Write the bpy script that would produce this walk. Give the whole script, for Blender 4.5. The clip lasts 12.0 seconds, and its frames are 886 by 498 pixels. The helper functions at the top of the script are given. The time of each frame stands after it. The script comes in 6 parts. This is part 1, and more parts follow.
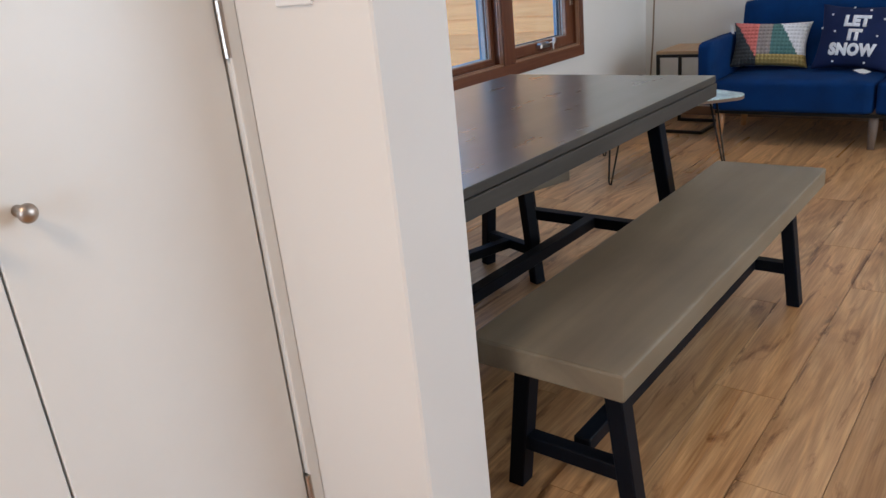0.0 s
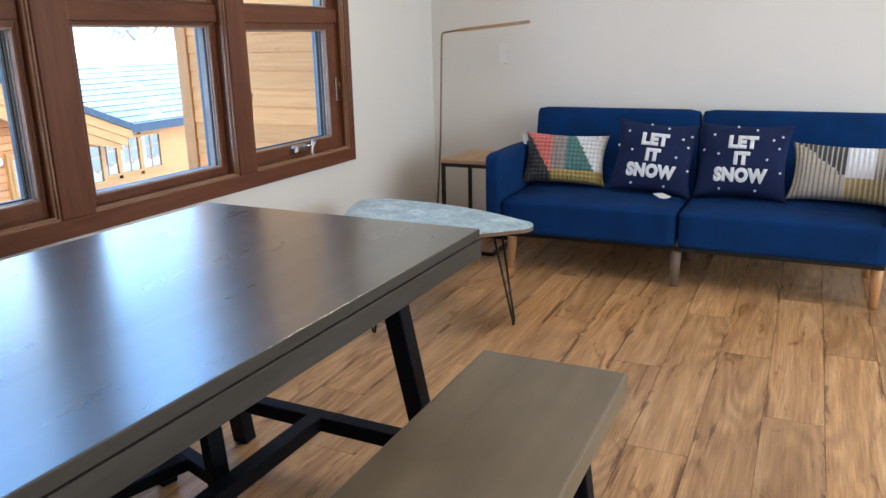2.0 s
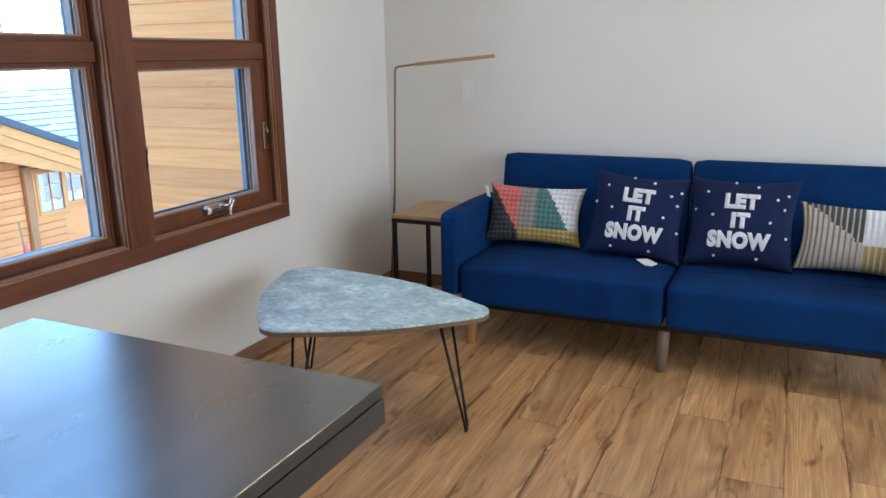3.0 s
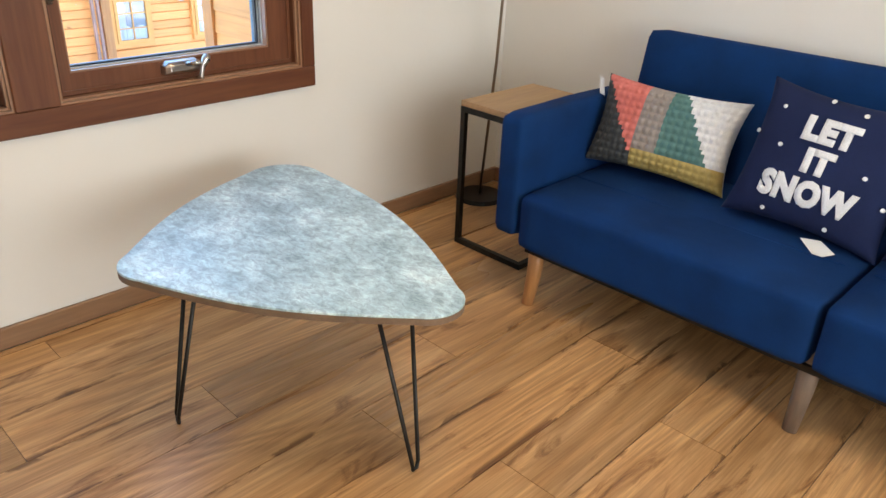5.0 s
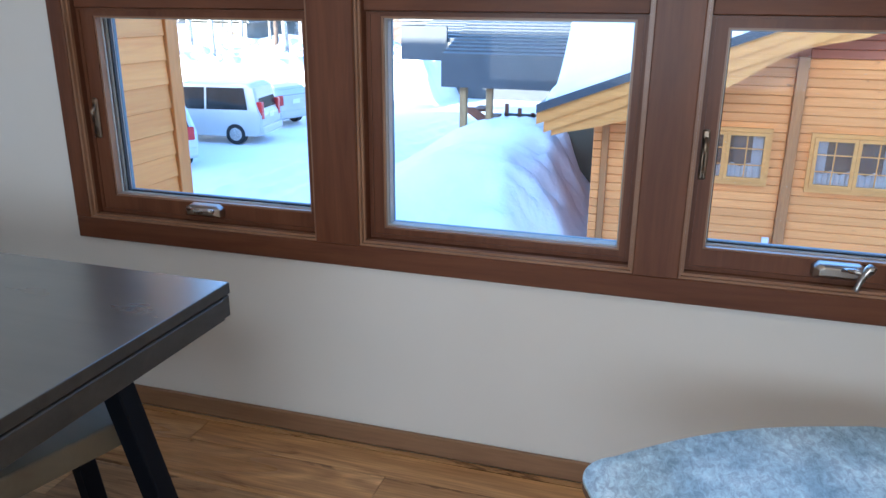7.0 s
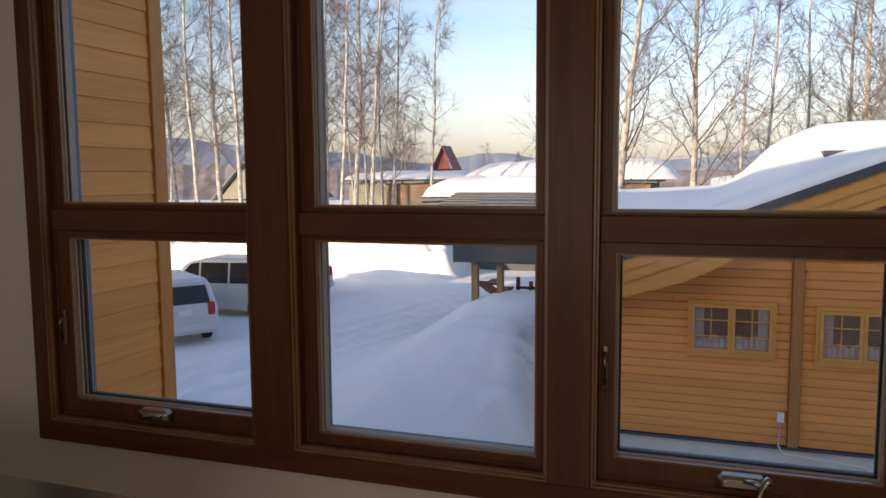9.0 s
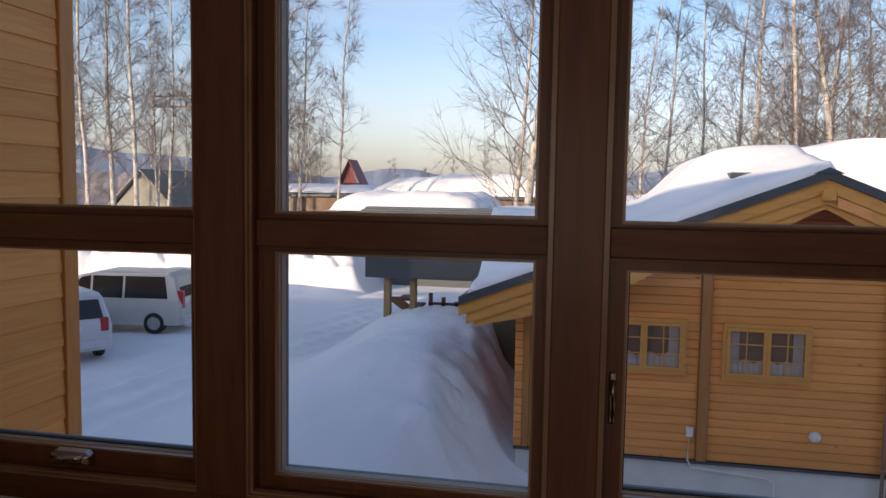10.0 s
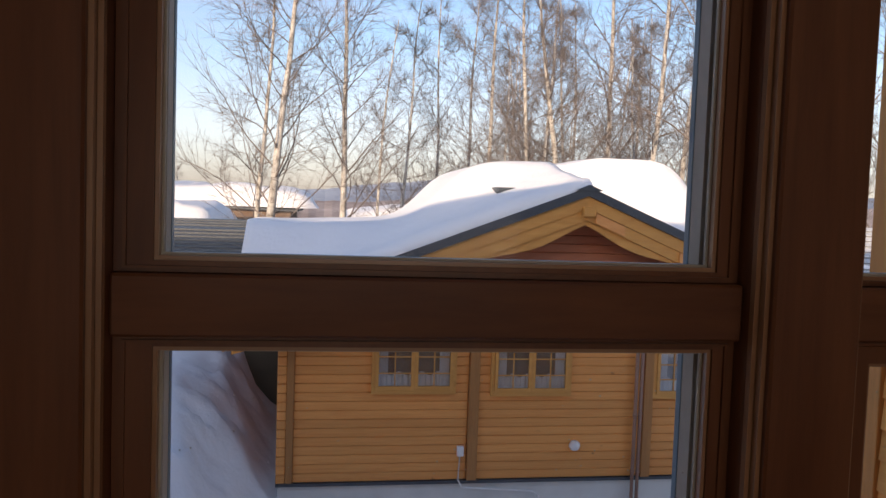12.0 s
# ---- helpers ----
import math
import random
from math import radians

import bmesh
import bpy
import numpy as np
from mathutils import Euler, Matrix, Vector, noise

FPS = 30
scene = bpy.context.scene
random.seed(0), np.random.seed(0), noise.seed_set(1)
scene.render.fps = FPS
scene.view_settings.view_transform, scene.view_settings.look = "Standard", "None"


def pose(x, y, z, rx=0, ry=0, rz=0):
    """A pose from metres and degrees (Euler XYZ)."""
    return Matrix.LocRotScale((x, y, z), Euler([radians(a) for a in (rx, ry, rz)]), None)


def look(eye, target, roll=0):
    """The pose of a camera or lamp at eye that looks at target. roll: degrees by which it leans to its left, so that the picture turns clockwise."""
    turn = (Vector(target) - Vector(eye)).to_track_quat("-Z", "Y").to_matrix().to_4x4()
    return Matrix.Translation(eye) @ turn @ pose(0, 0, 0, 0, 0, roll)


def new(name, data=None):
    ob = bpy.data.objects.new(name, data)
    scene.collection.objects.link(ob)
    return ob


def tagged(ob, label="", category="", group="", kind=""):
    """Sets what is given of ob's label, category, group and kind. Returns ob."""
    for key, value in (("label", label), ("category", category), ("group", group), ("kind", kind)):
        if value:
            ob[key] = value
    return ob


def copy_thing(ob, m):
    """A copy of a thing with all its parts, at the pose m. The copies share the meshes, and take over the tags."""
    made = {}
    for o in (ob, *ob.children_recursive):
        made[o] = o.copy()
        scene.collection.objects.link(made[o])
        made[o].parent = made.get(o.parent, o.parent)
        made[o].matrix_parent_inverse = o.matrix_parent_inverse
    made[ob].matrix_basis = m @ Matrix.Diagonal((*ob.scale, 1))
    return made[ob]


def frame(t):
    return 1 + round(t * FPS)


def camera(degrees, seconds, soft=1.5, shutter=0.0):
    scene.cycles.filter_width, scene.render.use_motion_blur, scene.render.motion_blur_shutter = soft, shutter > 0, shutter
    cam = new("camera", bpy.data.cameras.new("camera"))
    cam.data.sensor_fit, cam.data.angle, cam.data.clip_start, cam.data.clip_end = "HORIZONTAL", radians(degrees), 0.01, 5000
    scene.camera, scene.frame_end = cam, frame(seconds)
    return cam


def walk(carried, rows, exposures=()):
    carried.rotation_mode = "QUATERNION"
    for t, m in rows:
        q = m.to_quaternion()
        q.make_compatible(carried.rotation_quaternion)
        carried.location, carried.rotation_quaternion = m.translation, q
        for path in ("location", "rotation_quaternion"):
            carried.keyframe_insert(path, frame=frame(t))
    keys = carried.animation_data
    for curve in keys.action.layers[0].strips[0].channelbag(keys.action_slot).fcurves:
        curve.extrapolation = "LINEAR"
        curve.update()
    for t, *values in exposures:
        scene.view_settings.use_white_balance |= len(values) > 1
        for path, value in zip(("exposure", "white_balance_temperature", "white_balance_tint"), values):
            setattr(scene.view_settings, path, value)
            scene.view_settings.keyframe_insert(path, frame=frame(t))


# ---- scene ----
cam = camera(60.5, 12.0)
PATH = [
    (0, (-0.153, 1.819, 1.213), (-1.354, 3.262, 0.524), -5.9),
    (0.3, (-0.189, 1.93, 1.225), (-1.14, 3.561, 0.565), -4.9),
    (0.5, (-0.206, 2.014, 1.228), (-1.062, 3.702, 0.583), -3.2),
    (0.6, (-0.215, 2.08, 1.226), (-1.053, 3.782, 0.593), -3.0),
    (1, (-0.257, 2.306, 1.241), (-1.087, 4.024, 0.641), -2.2),
    (1.5, (-0.369, 2.575, 1.256), (-1.201, 4.302, 0.686), -1.8),
    (2, (-0.391, 2.902, 1.226), (-1.227, 4.637, 0.691), -1.2),
    (2.5, (-0.443, 3.261, 1.272), (-1.26, 5.011, 0.753), -0.6),
    (3, (-0.507, 3.571, 1.313), (-1.317, 5.332, 0.819), -0.9),
    (3.2, (-0.464, 3.724, 1.298), (-1.295, 5.475, 0.805), -1.1),
    (4.8, (-0.482, 4.808, 1.253), (-1.558, 6.274, 0.421), 2.1),
    (5, (-0.501, 4.891, 1.248), (-1.739, 6.195, 0.373), 2.5),
    (5.5, (-0.548, 5.133, 1.247), (-2.135, 5.954, 0.349), 0.1),
    (6, (-0.533, 5.359, 1.273), (-2.334, 5.656, 0.455), -0.4),
    (6.5, (-0.603, 5.473, 1.299), (-2.458, 5.249, 0.585), 0.4),
    (7, (-0.692, 5.567, 1.34), (-2.51, 5.014, 0.714), 0.4),
    (7.2, (-0.662, 5.574, 1.34), (-2.487, 4.971, 0.787), 1.3),
    (8.8, (-0.658, 5.868, 1.466), (-2.514, 5.162, 1.23), -0.4),
    (9, (-0.67, 5.874, 1.488), (-2.553, 5.23, 1.291), -0.4),
    (9.5, (-0.725, 5.833, 1.476), (-2.645, 5.295, 1.316), 0.2),
    (10, (-0.858, 5.599, 1.46), (-2.811, 5.199, 1.304), 0.9),
    (10.5, (-1.052, 5.416, 1.452), (-3.036, 5.204, 1.315), 1.7),
    (11, (-1.344, 5.277, 1.462), (-3.341, 5.281, 1.346), 2.4),
    (11.5, (-1.586, 5.092, 1.471), (-3.572, 5.307, 1.372), 2.6),
    (12, (-1.795, 4.972, 1.462), (-3.768, 5.279, 1.351), 2.0),
]
EXPOSURES = [(0.0, 3.65, 5800, 7), (0.6, 3.9, 6000, 6), (1.5, 4.05, 6100, 6), (3.2, 3.9, 5800, 4), (4.9, 4.35, 6900, 6), (5.5, 4.25, 6700, 5), (6.5, 3.6, 5800, 5), (7.2, 3.6, 5600, 5),
             (8.0, 2.4, 7400, 14), (8.8, 1.7, 9200, 20), (9.5, 1.5, 8900, 20), (10.5, 1.3, 7900, 20), (11.0, 1.3, 7700, 20), (12.0, 1.45, 8800, 22)]
walk(cam, [(t, look(eye, target, roll)) for t, eye, target, roll in PATH], EXPOSURES)

# ---------------------------------------------------------------- light
world = bpy.data.worlds.new("world")
scene.world = world
world.use_nodes = True
SUN_EL, SUN_DIR = radians(11.5), Vector((0.86, -0.51, 0.0)).normalized()
wn = world.node_tree.nodes
sky = wn.new("ShaderNodeTexSky")
sky.sky_type, sky.sun_disc, sky.sun_elevation = "NISHITA", False, SUN_EL
sky.sun_rotation = math.atan2(SUN_DIR.x, SUN_DIR.y)
sky.air_density, sky.dust_density, sky.ozone_density = 1.0, 1.2, 4.5
wn["Background"].inputs["Strength"].default_value = 0.15
hsv = wn.new("ShaderNodeHueSaturation")
hsv.inputs["Saturation"].default_value, hsv.inputs["Value"].default_value = 0.98, 0.80
world.node_tree.links.new(sky.outputs["Color"], hsv.inputs["Color"])
cloud, veil, cc, cm = wn.new("ShaderNodeTexNoise"), wn.new("ShaderNodeMapRange"), wn.new("ShaderNodeTexCoord"), wn.new("ShaderNodeMapping")
cm.inputs["Scale"].default_value = (1.2, 1.2, 6.0)
cloud.inputs["Scale"].default_value, cloud.inputs["Detail"].default_value, cloud.inputs["Distortion"].default_value = 1.6, 7, 0.6
veil.inputs["From Min"].default_value, veil.inputs["From Max"].default_value = 0.46, 0.72
veil.inputs["To Max"].default_value = 0.32
pale = wn.new("ShaderNodeHueSaturation")
pale.inputs["Saturation"].default_value, pale.inputs["Value"].default_value = 0.38, 0.88
tintm = wn.new("ShaderNodeMix")
tintm.data_type, tintm.blend_type = "RGBA", "MULTIPLY"
tintm.inputs[0].default_value, tintm.inputs[7].default_value = 1.0, (0.98, 0.95, 1.13, 1)
world.node_tree.links.new(pale.outputs[0], tintm.inputs[6])
veiled = wn.new("ShaderNodeMix")
veiled.data_type = "RGBA"
for a, b in ((cc.outputs["Generated"], cm.inputs[0]), (cm.outputs[0], cloud.inputs["Vector"]), (cloud.outputs["Fac"], veil.inputs["Value"]), (hsv.outputs[0], pale.inputs["Color"]),
             (veil.outputs[0], veiled.inputs[0]), (hsv.outputs[0], veiled.inputs[6]), (tintm.outputs[2], veiled.inputs[7]), (veiled.outputs[2], wn["Background"].inputs["Color"])):
    world.node_tree.links.new(a, b)
# the haze near the skyline is paler still
axes, haze, most = wn.new("ShaderNodeSeparateXYZ"), wn.new("ShaderNodeMapRange"), wn.new("ShaderNodeMath")
haze.inputs["From Min"].default_value, haze.inputs["From Max"].default_value = 0.22, -0.02
haze.inputs["To Max"].default_value, most.operation = 0.85, "MAXIMUM"
for a, b in ((cc.outputs["Generated"], axes.inputs[0]), (axes.outputs[2], haze.inputs["Value"]), (haze.outputs[0], most.inputs[0]), (veil.outputs[0], most.inputs[1]), (most.outputs[0], veiled.inputs[0])):
    world.node_tree.links.new(a, b)
SUN_ENERGY = 1.8
sun_data = bpy.data.lights.new("sun", "SUN")
sun_data.energy, sun_data.angle, sun_data.color = SUN_ENERGY, radians(0.5), (1.0, 0.89, 0.74)
sun = new("sun", sun_data)
d = SUN_DIR * math.cos(SUN_EL) + Vector((0, 0, math.sin(SUN_EL)))
sun.matrix_world = look(d * 60, (0, 0, 0))


SOUTH = -0.8


def area(name, eye, target, w, h, power, color):
    data = bpy.data.lights.new(name, "AREA")
    data.shape, data.size, data.size_y, data.energy, data.color = "RECTANGLE", w, h, power, color
    ob = new(name, data)
    ob.matrix_world = look(eye, target)
    return ob


# unseen daylight from the east, added to brighten the sofa wall
area("east_fill_light", (3.02, 5.2, 1.4), (0, 5.2, 1.2), 3.0, 1.7, 7.6, (0.87, 0.94, 1.0))
# added cool fill before the solid south wall, where no door is built
area("south_fill_light", (-0.05, SOUTH + 0.03, 1.35), (-0.05, 5, 1.2), 0.7, 1.7, 3.2, (0.76, 0.88, 1.0))
# warm fill for room and hall, from lamps that stay out of view
area("room_warm_fill", (-1.2, 5.9, 2.44), (-1.2, 5.9, 0), 0.4, 0.4, 6.6, (1.0, 0.76, 0.48))
area("hall_warm_fill", (-0.5, 0.9, 2.38), (-0.5, 0.9, 0), 0.35, 0.35, 2.2, (1.0, 0.64, 0.36))

# ---------------------------------------------------------------- materials


class Mat:
    """A small helper round one node material."""

    def __init__(self, name, color=(0.5, 0.5, 0.5), rough=0.5, metal=0.0, **more):
        self.m = bpy.data.materials.new(name)
        self.m.use_nodes = True
        self.t = self.m.node_tree
        self.b = self.t.nodes["Principled BSDF"]
        self.b.inputs["Base Color"].default_value = (*color, 1)
        self.b.inputs["Roughness"].default_value = rough
        self.b.inputs["Metallic"].default_value = metal
        for k, v in more.items():
            self.b.inputs[k.replace("_", " ")].default_value = v
        self.coord = None

    def node(self, kind, **inputs):
        n = self.t.nodes.new(kind)
        for k, v in inputs.items():
            n.inputs[k.replace("_", " ")].default_value = v
        return n

    def link(self, a, b):
        self.t.links.new(a, b)

    def space(self, scale=(1, 1, 1), rot=(0, 0, 0), shift=None):
        tc = self.node("ShaderNodeTexCoord")
        mp = self.node("ShaderNodeMapping")
        mp.inputs["Scale"].default_value = scale
        mp.inputs["Rotation"].default_value = rot
        self.link(tc.outputs["Object"], mp.inputs["Vector"])
        if shift:
            info = self.node("ShaderNodeObjectInfo")
            mul = self.t.nodes.new("ShaderNodeVectorMath")
            mul.operation = "SCALE"
            mul.inputs[0].default_value = shift
            self.link(info.outputs["Random"], mul.inputs["Scale"])
            self.link(mul.outputs[0], mp.inputs["Location"])
        return mp.outputs[0]

    def noise(self, vec, scale, detail=4, rough=0.5, dist=0.0):
        n = self.node("ShaderNodeTexNoise", Scale=scale, Detail=detail, Roughness=rough, Distortion=dist)
        self.link(vec, n.inputs["Vector"])
        return n.outputs["Fac"]

    def ramp(self, fac, stops):
        r = self.node("ShaderNodeValToRGB")
        el = r.color_ramp.elements
        while len(el) < len(stops):
            el.new(0.5)
        for e, (p, c) in zip(el, stops):
            e.position = p
            e.color = (*c, 1) if len(c) == 3 else c
        self.link(fac, r.inputs[0])
        return r.outputs[0]

    def mix(self, a, b, fac, mode="MIX"):
        n = self.t.nodes.new("ShaderNodeMix")
        n.data_type, n.blend_type = "RGBA", mode
        for sock, v in ((n.inputs[6], a), (n.inputs[7], b), (n.inputs[0], fac)):
            if isinstance(v, (int, float)):
                sock.default_value = v
            elif isinstance(v, tuple):
                sock.default_value = (*v, 1)
            else:
                self.link(v, sock)
        return n.outputs[2]

    def random(self):
        return self.node("ShaderNodeObjectInfo").outputs["Random"]

    def color(self, out):
        self.link(out, self.b.inputs["Base Color"])
        return self

    def rough(self, fac, lo, hi):
        r = self.node("ShaderNodeMapRange", To_Min=lo, To_Max=hi)
        self.link(fac, r.inputs["Value"])
        self.link(r.outputs[0], self.b.inputs["Roughness"])
        return self

    def bump(self, height, strength=0.3, distance=0.002):
        n = self.node("ShaderNodeBump", Strength=strength, Distance=distance)
        self.link(height, n.inputs["Height"])
        self.link(n.outputs[0], self.b.inputs["Normal"])
        return self


def wall_paint():
    m = Mat("wall_paint", rough=0.65)
    v = m.space()
    m.color(m.ramp(m.noise(v, 1.3, 3), [(0.3, (0.70, 0.675, 0.64)), (0.7, (0.74, 0.72, 0.69))]))
    return m.bump(m.noise(v, 260, 3), 0.12, 0.0012).m


def plank_floor():
    m = Mat("oak_laminate", rough=0.33)
    sh = (31.0, 57.0, 11.0)
    base = m.ramp(m.noise(m.space((9, 0.9, 9), shift=sh), 1.0, 5, 0.6, 1.6),
                  [(0.25, (0.33, 0.170, 0.070)), (0.42, (0.46, 0.255, 0.112)), (0.56, (0.56, 0.33, 0.155)), (0.75, (0.68, 0.43, 0.225))])
    # flat-sawn figure: contour lines of a long, slow relief
    relief = m.noise(m.space((4.2, 0.42, 4.2), shift=sh), 1.0, 2, 0.45, 0.5)
    wob = m.noise(m.space((30, 3.5, 30), shift=sh), 1.0, 3, 0.6)
    add = m.node("ShaderNodeMath")
    add.operation = "MULTIPLY_ADD"
    add.inputs[1].default_value = 0.018
    m.link(wob, add.inputs[0])
    m.link(relief, add.inputs[2])
    mul, sine = m.node("ShaderNodeMath"), m.node("ShaderNodeMath")
    mul.operation, sine.operation = "MULTIPLY", "SINE"
    mul.inputs[1].default_value = 120.0
    m.link(add.outputs[0], mul.inputs[0])
    m.link(mul.outputs[0], sine.inputs[0])
    ring = m.node("ShaderNodeMapRange", From_Min=-1.0)
    m.link(sine.outputs[0], ring.inputs["Value"])
    figure = m.ramp(ring.outputs[0], [(0.0, (0.84, 0.80, 0.76)), (0.35, (0.97, 0.96, 0.95)), (0.75, (1.04, 1.03, 1.01)), (0.97, (1.18, 1.16, 1.13))])
    where = m.ramp(m.noise(m.space((5, 0.8, 5), shift=sh), 1.3, 3), [(0.36, (0.15, 0.15, 0.15)), (0.6, (0.95, 0.95, 0.95))])
    c = m.mix(base, figure, where, "MULTIPLY")
    tone = m.ramp(m.random(), [(0.0, (0.74, 0.71, 0.67)), (0.5, (0.95, 0.94, 0.92)), (1.0, (1.16, 1.14, 1.10))])
    c = m.mix(c, tone, 1.0, "MULTIPLY")
    stain = m.ramp(m.noise(m.space((10, 1.7, 10), shift=(7.0, 29.0, 3.0)), 1.3, 6, 0.65, 1.2), [(0.58, (1, 1, 1)), (0.65, (0.66, 0.58, 0.52)), (0.73, (0.26, 0.20, 0.17))])
    c = m.mix(c, stain, 0.95, "MULTIPLY")
    # dark filled cracks that wander along the long edges of the boards
    sep, away = m.node("ShaderNodeSeparateXYZ"), m.node("ShaderNodeMath")
    m.link(m.space(), sep.inputs[0])
    away.operation = "ABSOLUTE"
    m.link(sep.outputs[0], away.inputs[0])
    near = m.node("ShaderNodeMapRange", From_Min=0.066, From_Max=0.093)
    m.link(away.outputs[0], near.inputs["Value"])
    crack = m.noise(m.space((16, 2.6, 16), shift=(5.0, 41.0, 13.0)), 1.0, 5, 0.65, 0.8)
    both = m.node("ShaderNodeMath")
    both.operation = "MULTIPLY"
    m.link(near.outputs[0], both.inputs[0])
    m.link(m.ramp(crack, [(0.50, (0, 0, 0)), (0.60, (1, 1, 1))]), both.inputs[1])
    c = m.mix(c, m.ramp(both.outputs[0], [(0.25, (1, 1, 1)), (0.7, (0.36, 0.30, 0.26))]), 0.95, "MULTIPLY")
    fine = m.space((190, 6, 190), shift=sh)
    c = m.mix(c, m.ramp(m.noise(fine, 1.0, 3), [(0.35, (0.74, 0.71, 0.68)), (0.62, (1.05, 1.05, 1.05))]), 0.8, "MULTIPLY")
    m.color(c).rough(relief, 0.22, 0.38)
    return m.bump(m.noise(fine, 1.0, 3), 0.25, 0.0006).m


def wood(name, dark, light, axis="y", rough=0.4, density=18, coat=0.0, relief=0.15):
    m = Mat(name, rough=rough)
    s = {"x": (1.2, density, density), "y": (density, 1.2, density), "z": (density, density, 1.2)}[axis]
    v = m.space(s, shift=(13.0, 17.0, 19.0))
    g = m.noise(v, 1.0, 6, 0.6, 1.2)
    c = m.ramp(g, [(0.25, dark), (0.75, light)])
    s2 = tuple(a * 7 for a in s)
    f = m.noise(m.space(s2), 1.0, 2)
    c = m.mix(c, m.ramp(f, [(0.3, (0.8, 0.8, 0.8)), (0.6, (1, 1, 1))]), 0.6, "MULTIPLY")
    m.color(c).rough(g, rough - 0.06, rough + 0.08)
    if coat:
        m.b.inputs["Coat Weight"].default_value = coat
        m.b.inputs["Coat Roughness"].default_value = 0.15
    return m.bump(f, relief, 0.0008).m


def table_grey():
    m = Mat("grey_stained_wood", rough=0.25)
    m.b.inputs["Specular IOR Level"].default_value = 1.0
    v = m.space((9, 0.9, 9), shift=(3.0, 5.0, 7.0))
    g = m.noise(v, 1.0, 6, 0.6, 0.8)
    c = m.ramp(g, [(0.3, (0.072, 0.074, 0.063)), (0.55, (0.092, 0.093, 0.079)), (0.75, (0.116, 0.115, 0.098))])
    cloud = m.noise(m.space(), 2.3, 4)
    c = m.mix(c, m.ramp(cloud, [(0.35, (0.78, 0.76, 0.75)), (0.65, (1.12, 1.1, 1.06))]), 0.8, "MULTIPLY")
    m.b.inputs["Coat Weight"].default_value = 1.0
    m.b.inputs["Coat Roughness"].default_value = 0.25
    m.color(c).rough(m.noise(m.space((7, 2, 7)), 2.0, 3), 0.26, 0.30)
    return m.m


def bench_grey():
    m = Mat("grey_brown_bench_wood", rough=0.42)
    g = m.noise(m.space((8, 0.8, 8), shift=(3.0, 5.0, 7.0)), 1.0, 5, 0.55, 0.6)
    c = m.ramp(g, [(0.3, (0.135, 0.106, 0.070)), (0.55, (0.180, 0.146, 0.098)), (0.75, (0.22, 0.182, 0.126))])
    cloud = m.noise(m.space(), 2.6, 4)
    c = m.mix(c, m.ramp(cloud, [(0.32, (0.72, 0.69, 0.64)), (0.6, (1.05, 1.05, 1.04))]), 0.8, "MULTIPLY")
    m.color(c).rough(cloud, 0.34, 0.5)
    return m.bump(m.noise(m.space((60, 4, 60)), 1.0, 3), 0.12, 0.0005).m


def fabric(name, dark, light, scale=900, rough=0.92):
    m = Mat(name, rough=rough)
    m.b.inputs["Specular IOR Level"].default_value = 0.2
    v = m.space()
    c = m.ramp(m.noise(v, 7, 4), [(0.3, dark), (0.7, light)])
    w = m.noise(v, scale, 2)
    c = m.mix(c, m.ramp(w, [(0.3, (0.72, 0.72, 0.72)), (0.65, (1.1, 1.1, 1.1))]), 0.7, "MULTIPLY")
    m.color(c)
    return m.bump(w, 0.5, 0.001).m


def stone_top():
    m = Mat("mottled_grey_laminate", rough=0.38)
    m.b.inputs["Coat Weight"].default_value = 0.35
    m.b.inputs["Coat Roughness"].default_value = 0.3
    v = m.space()
    big = m.noise(v, 9, 8, 0.68, 0.4)
    c = m.ramp(big, [(0.3, (0.25, 0.36, 0.39)), (0.47, (0.41, 0.545, 0.57)), (0.58, (0.56, 0.70, 0.71)), (0.70, (0.75, 0.86, 0.85))])
    fleck = m.noise(m.space((24, 42, 24)), 1.6, 6, 0.75, 0.8)
    c = m.mix(c, m.ramp(fleck, [(0.40, (0.66, 0.68, 0.71)), (0.5, (1, 1, 1)), (0.62, (1.32, 1.32, 1.30))]), 0.9, "MULTIPLY")
    m.color(c).rough(big, 0.33, 0.48)
    return m.bump(fleck, 0.2, 0.0006).m


def snow_mat():
    m = Mat("snow", (0.86, 0.88, 0.92), rough=0.8)
    v = m.space()
    a, b = m.noise(v, 1.1, 6, 0.6), m.noise(v, 14, 4, 0.6)
    m.color(m.ramp(a, [(0.3, (0.86, 0.875, 0.90)), (0.7, (0.93, 0.935, 0.945))]))
    add = m.t.nodes.new("ShaderNodeMath")
    add.operation = "ADD"
    m.link(a, add.inputs[0])
    sc = m.t.nodes.new("ShaderNodeMath")
    sc.operation = "MULTIPLY"
    sc.inputs[1].default_value = 0.16
    m.link(b, sc.inputs[0])
    m.link(sc.outputs[0], add.inputs[1])
    return m.bump(add.outputs[0], 0.42, 0.13).m


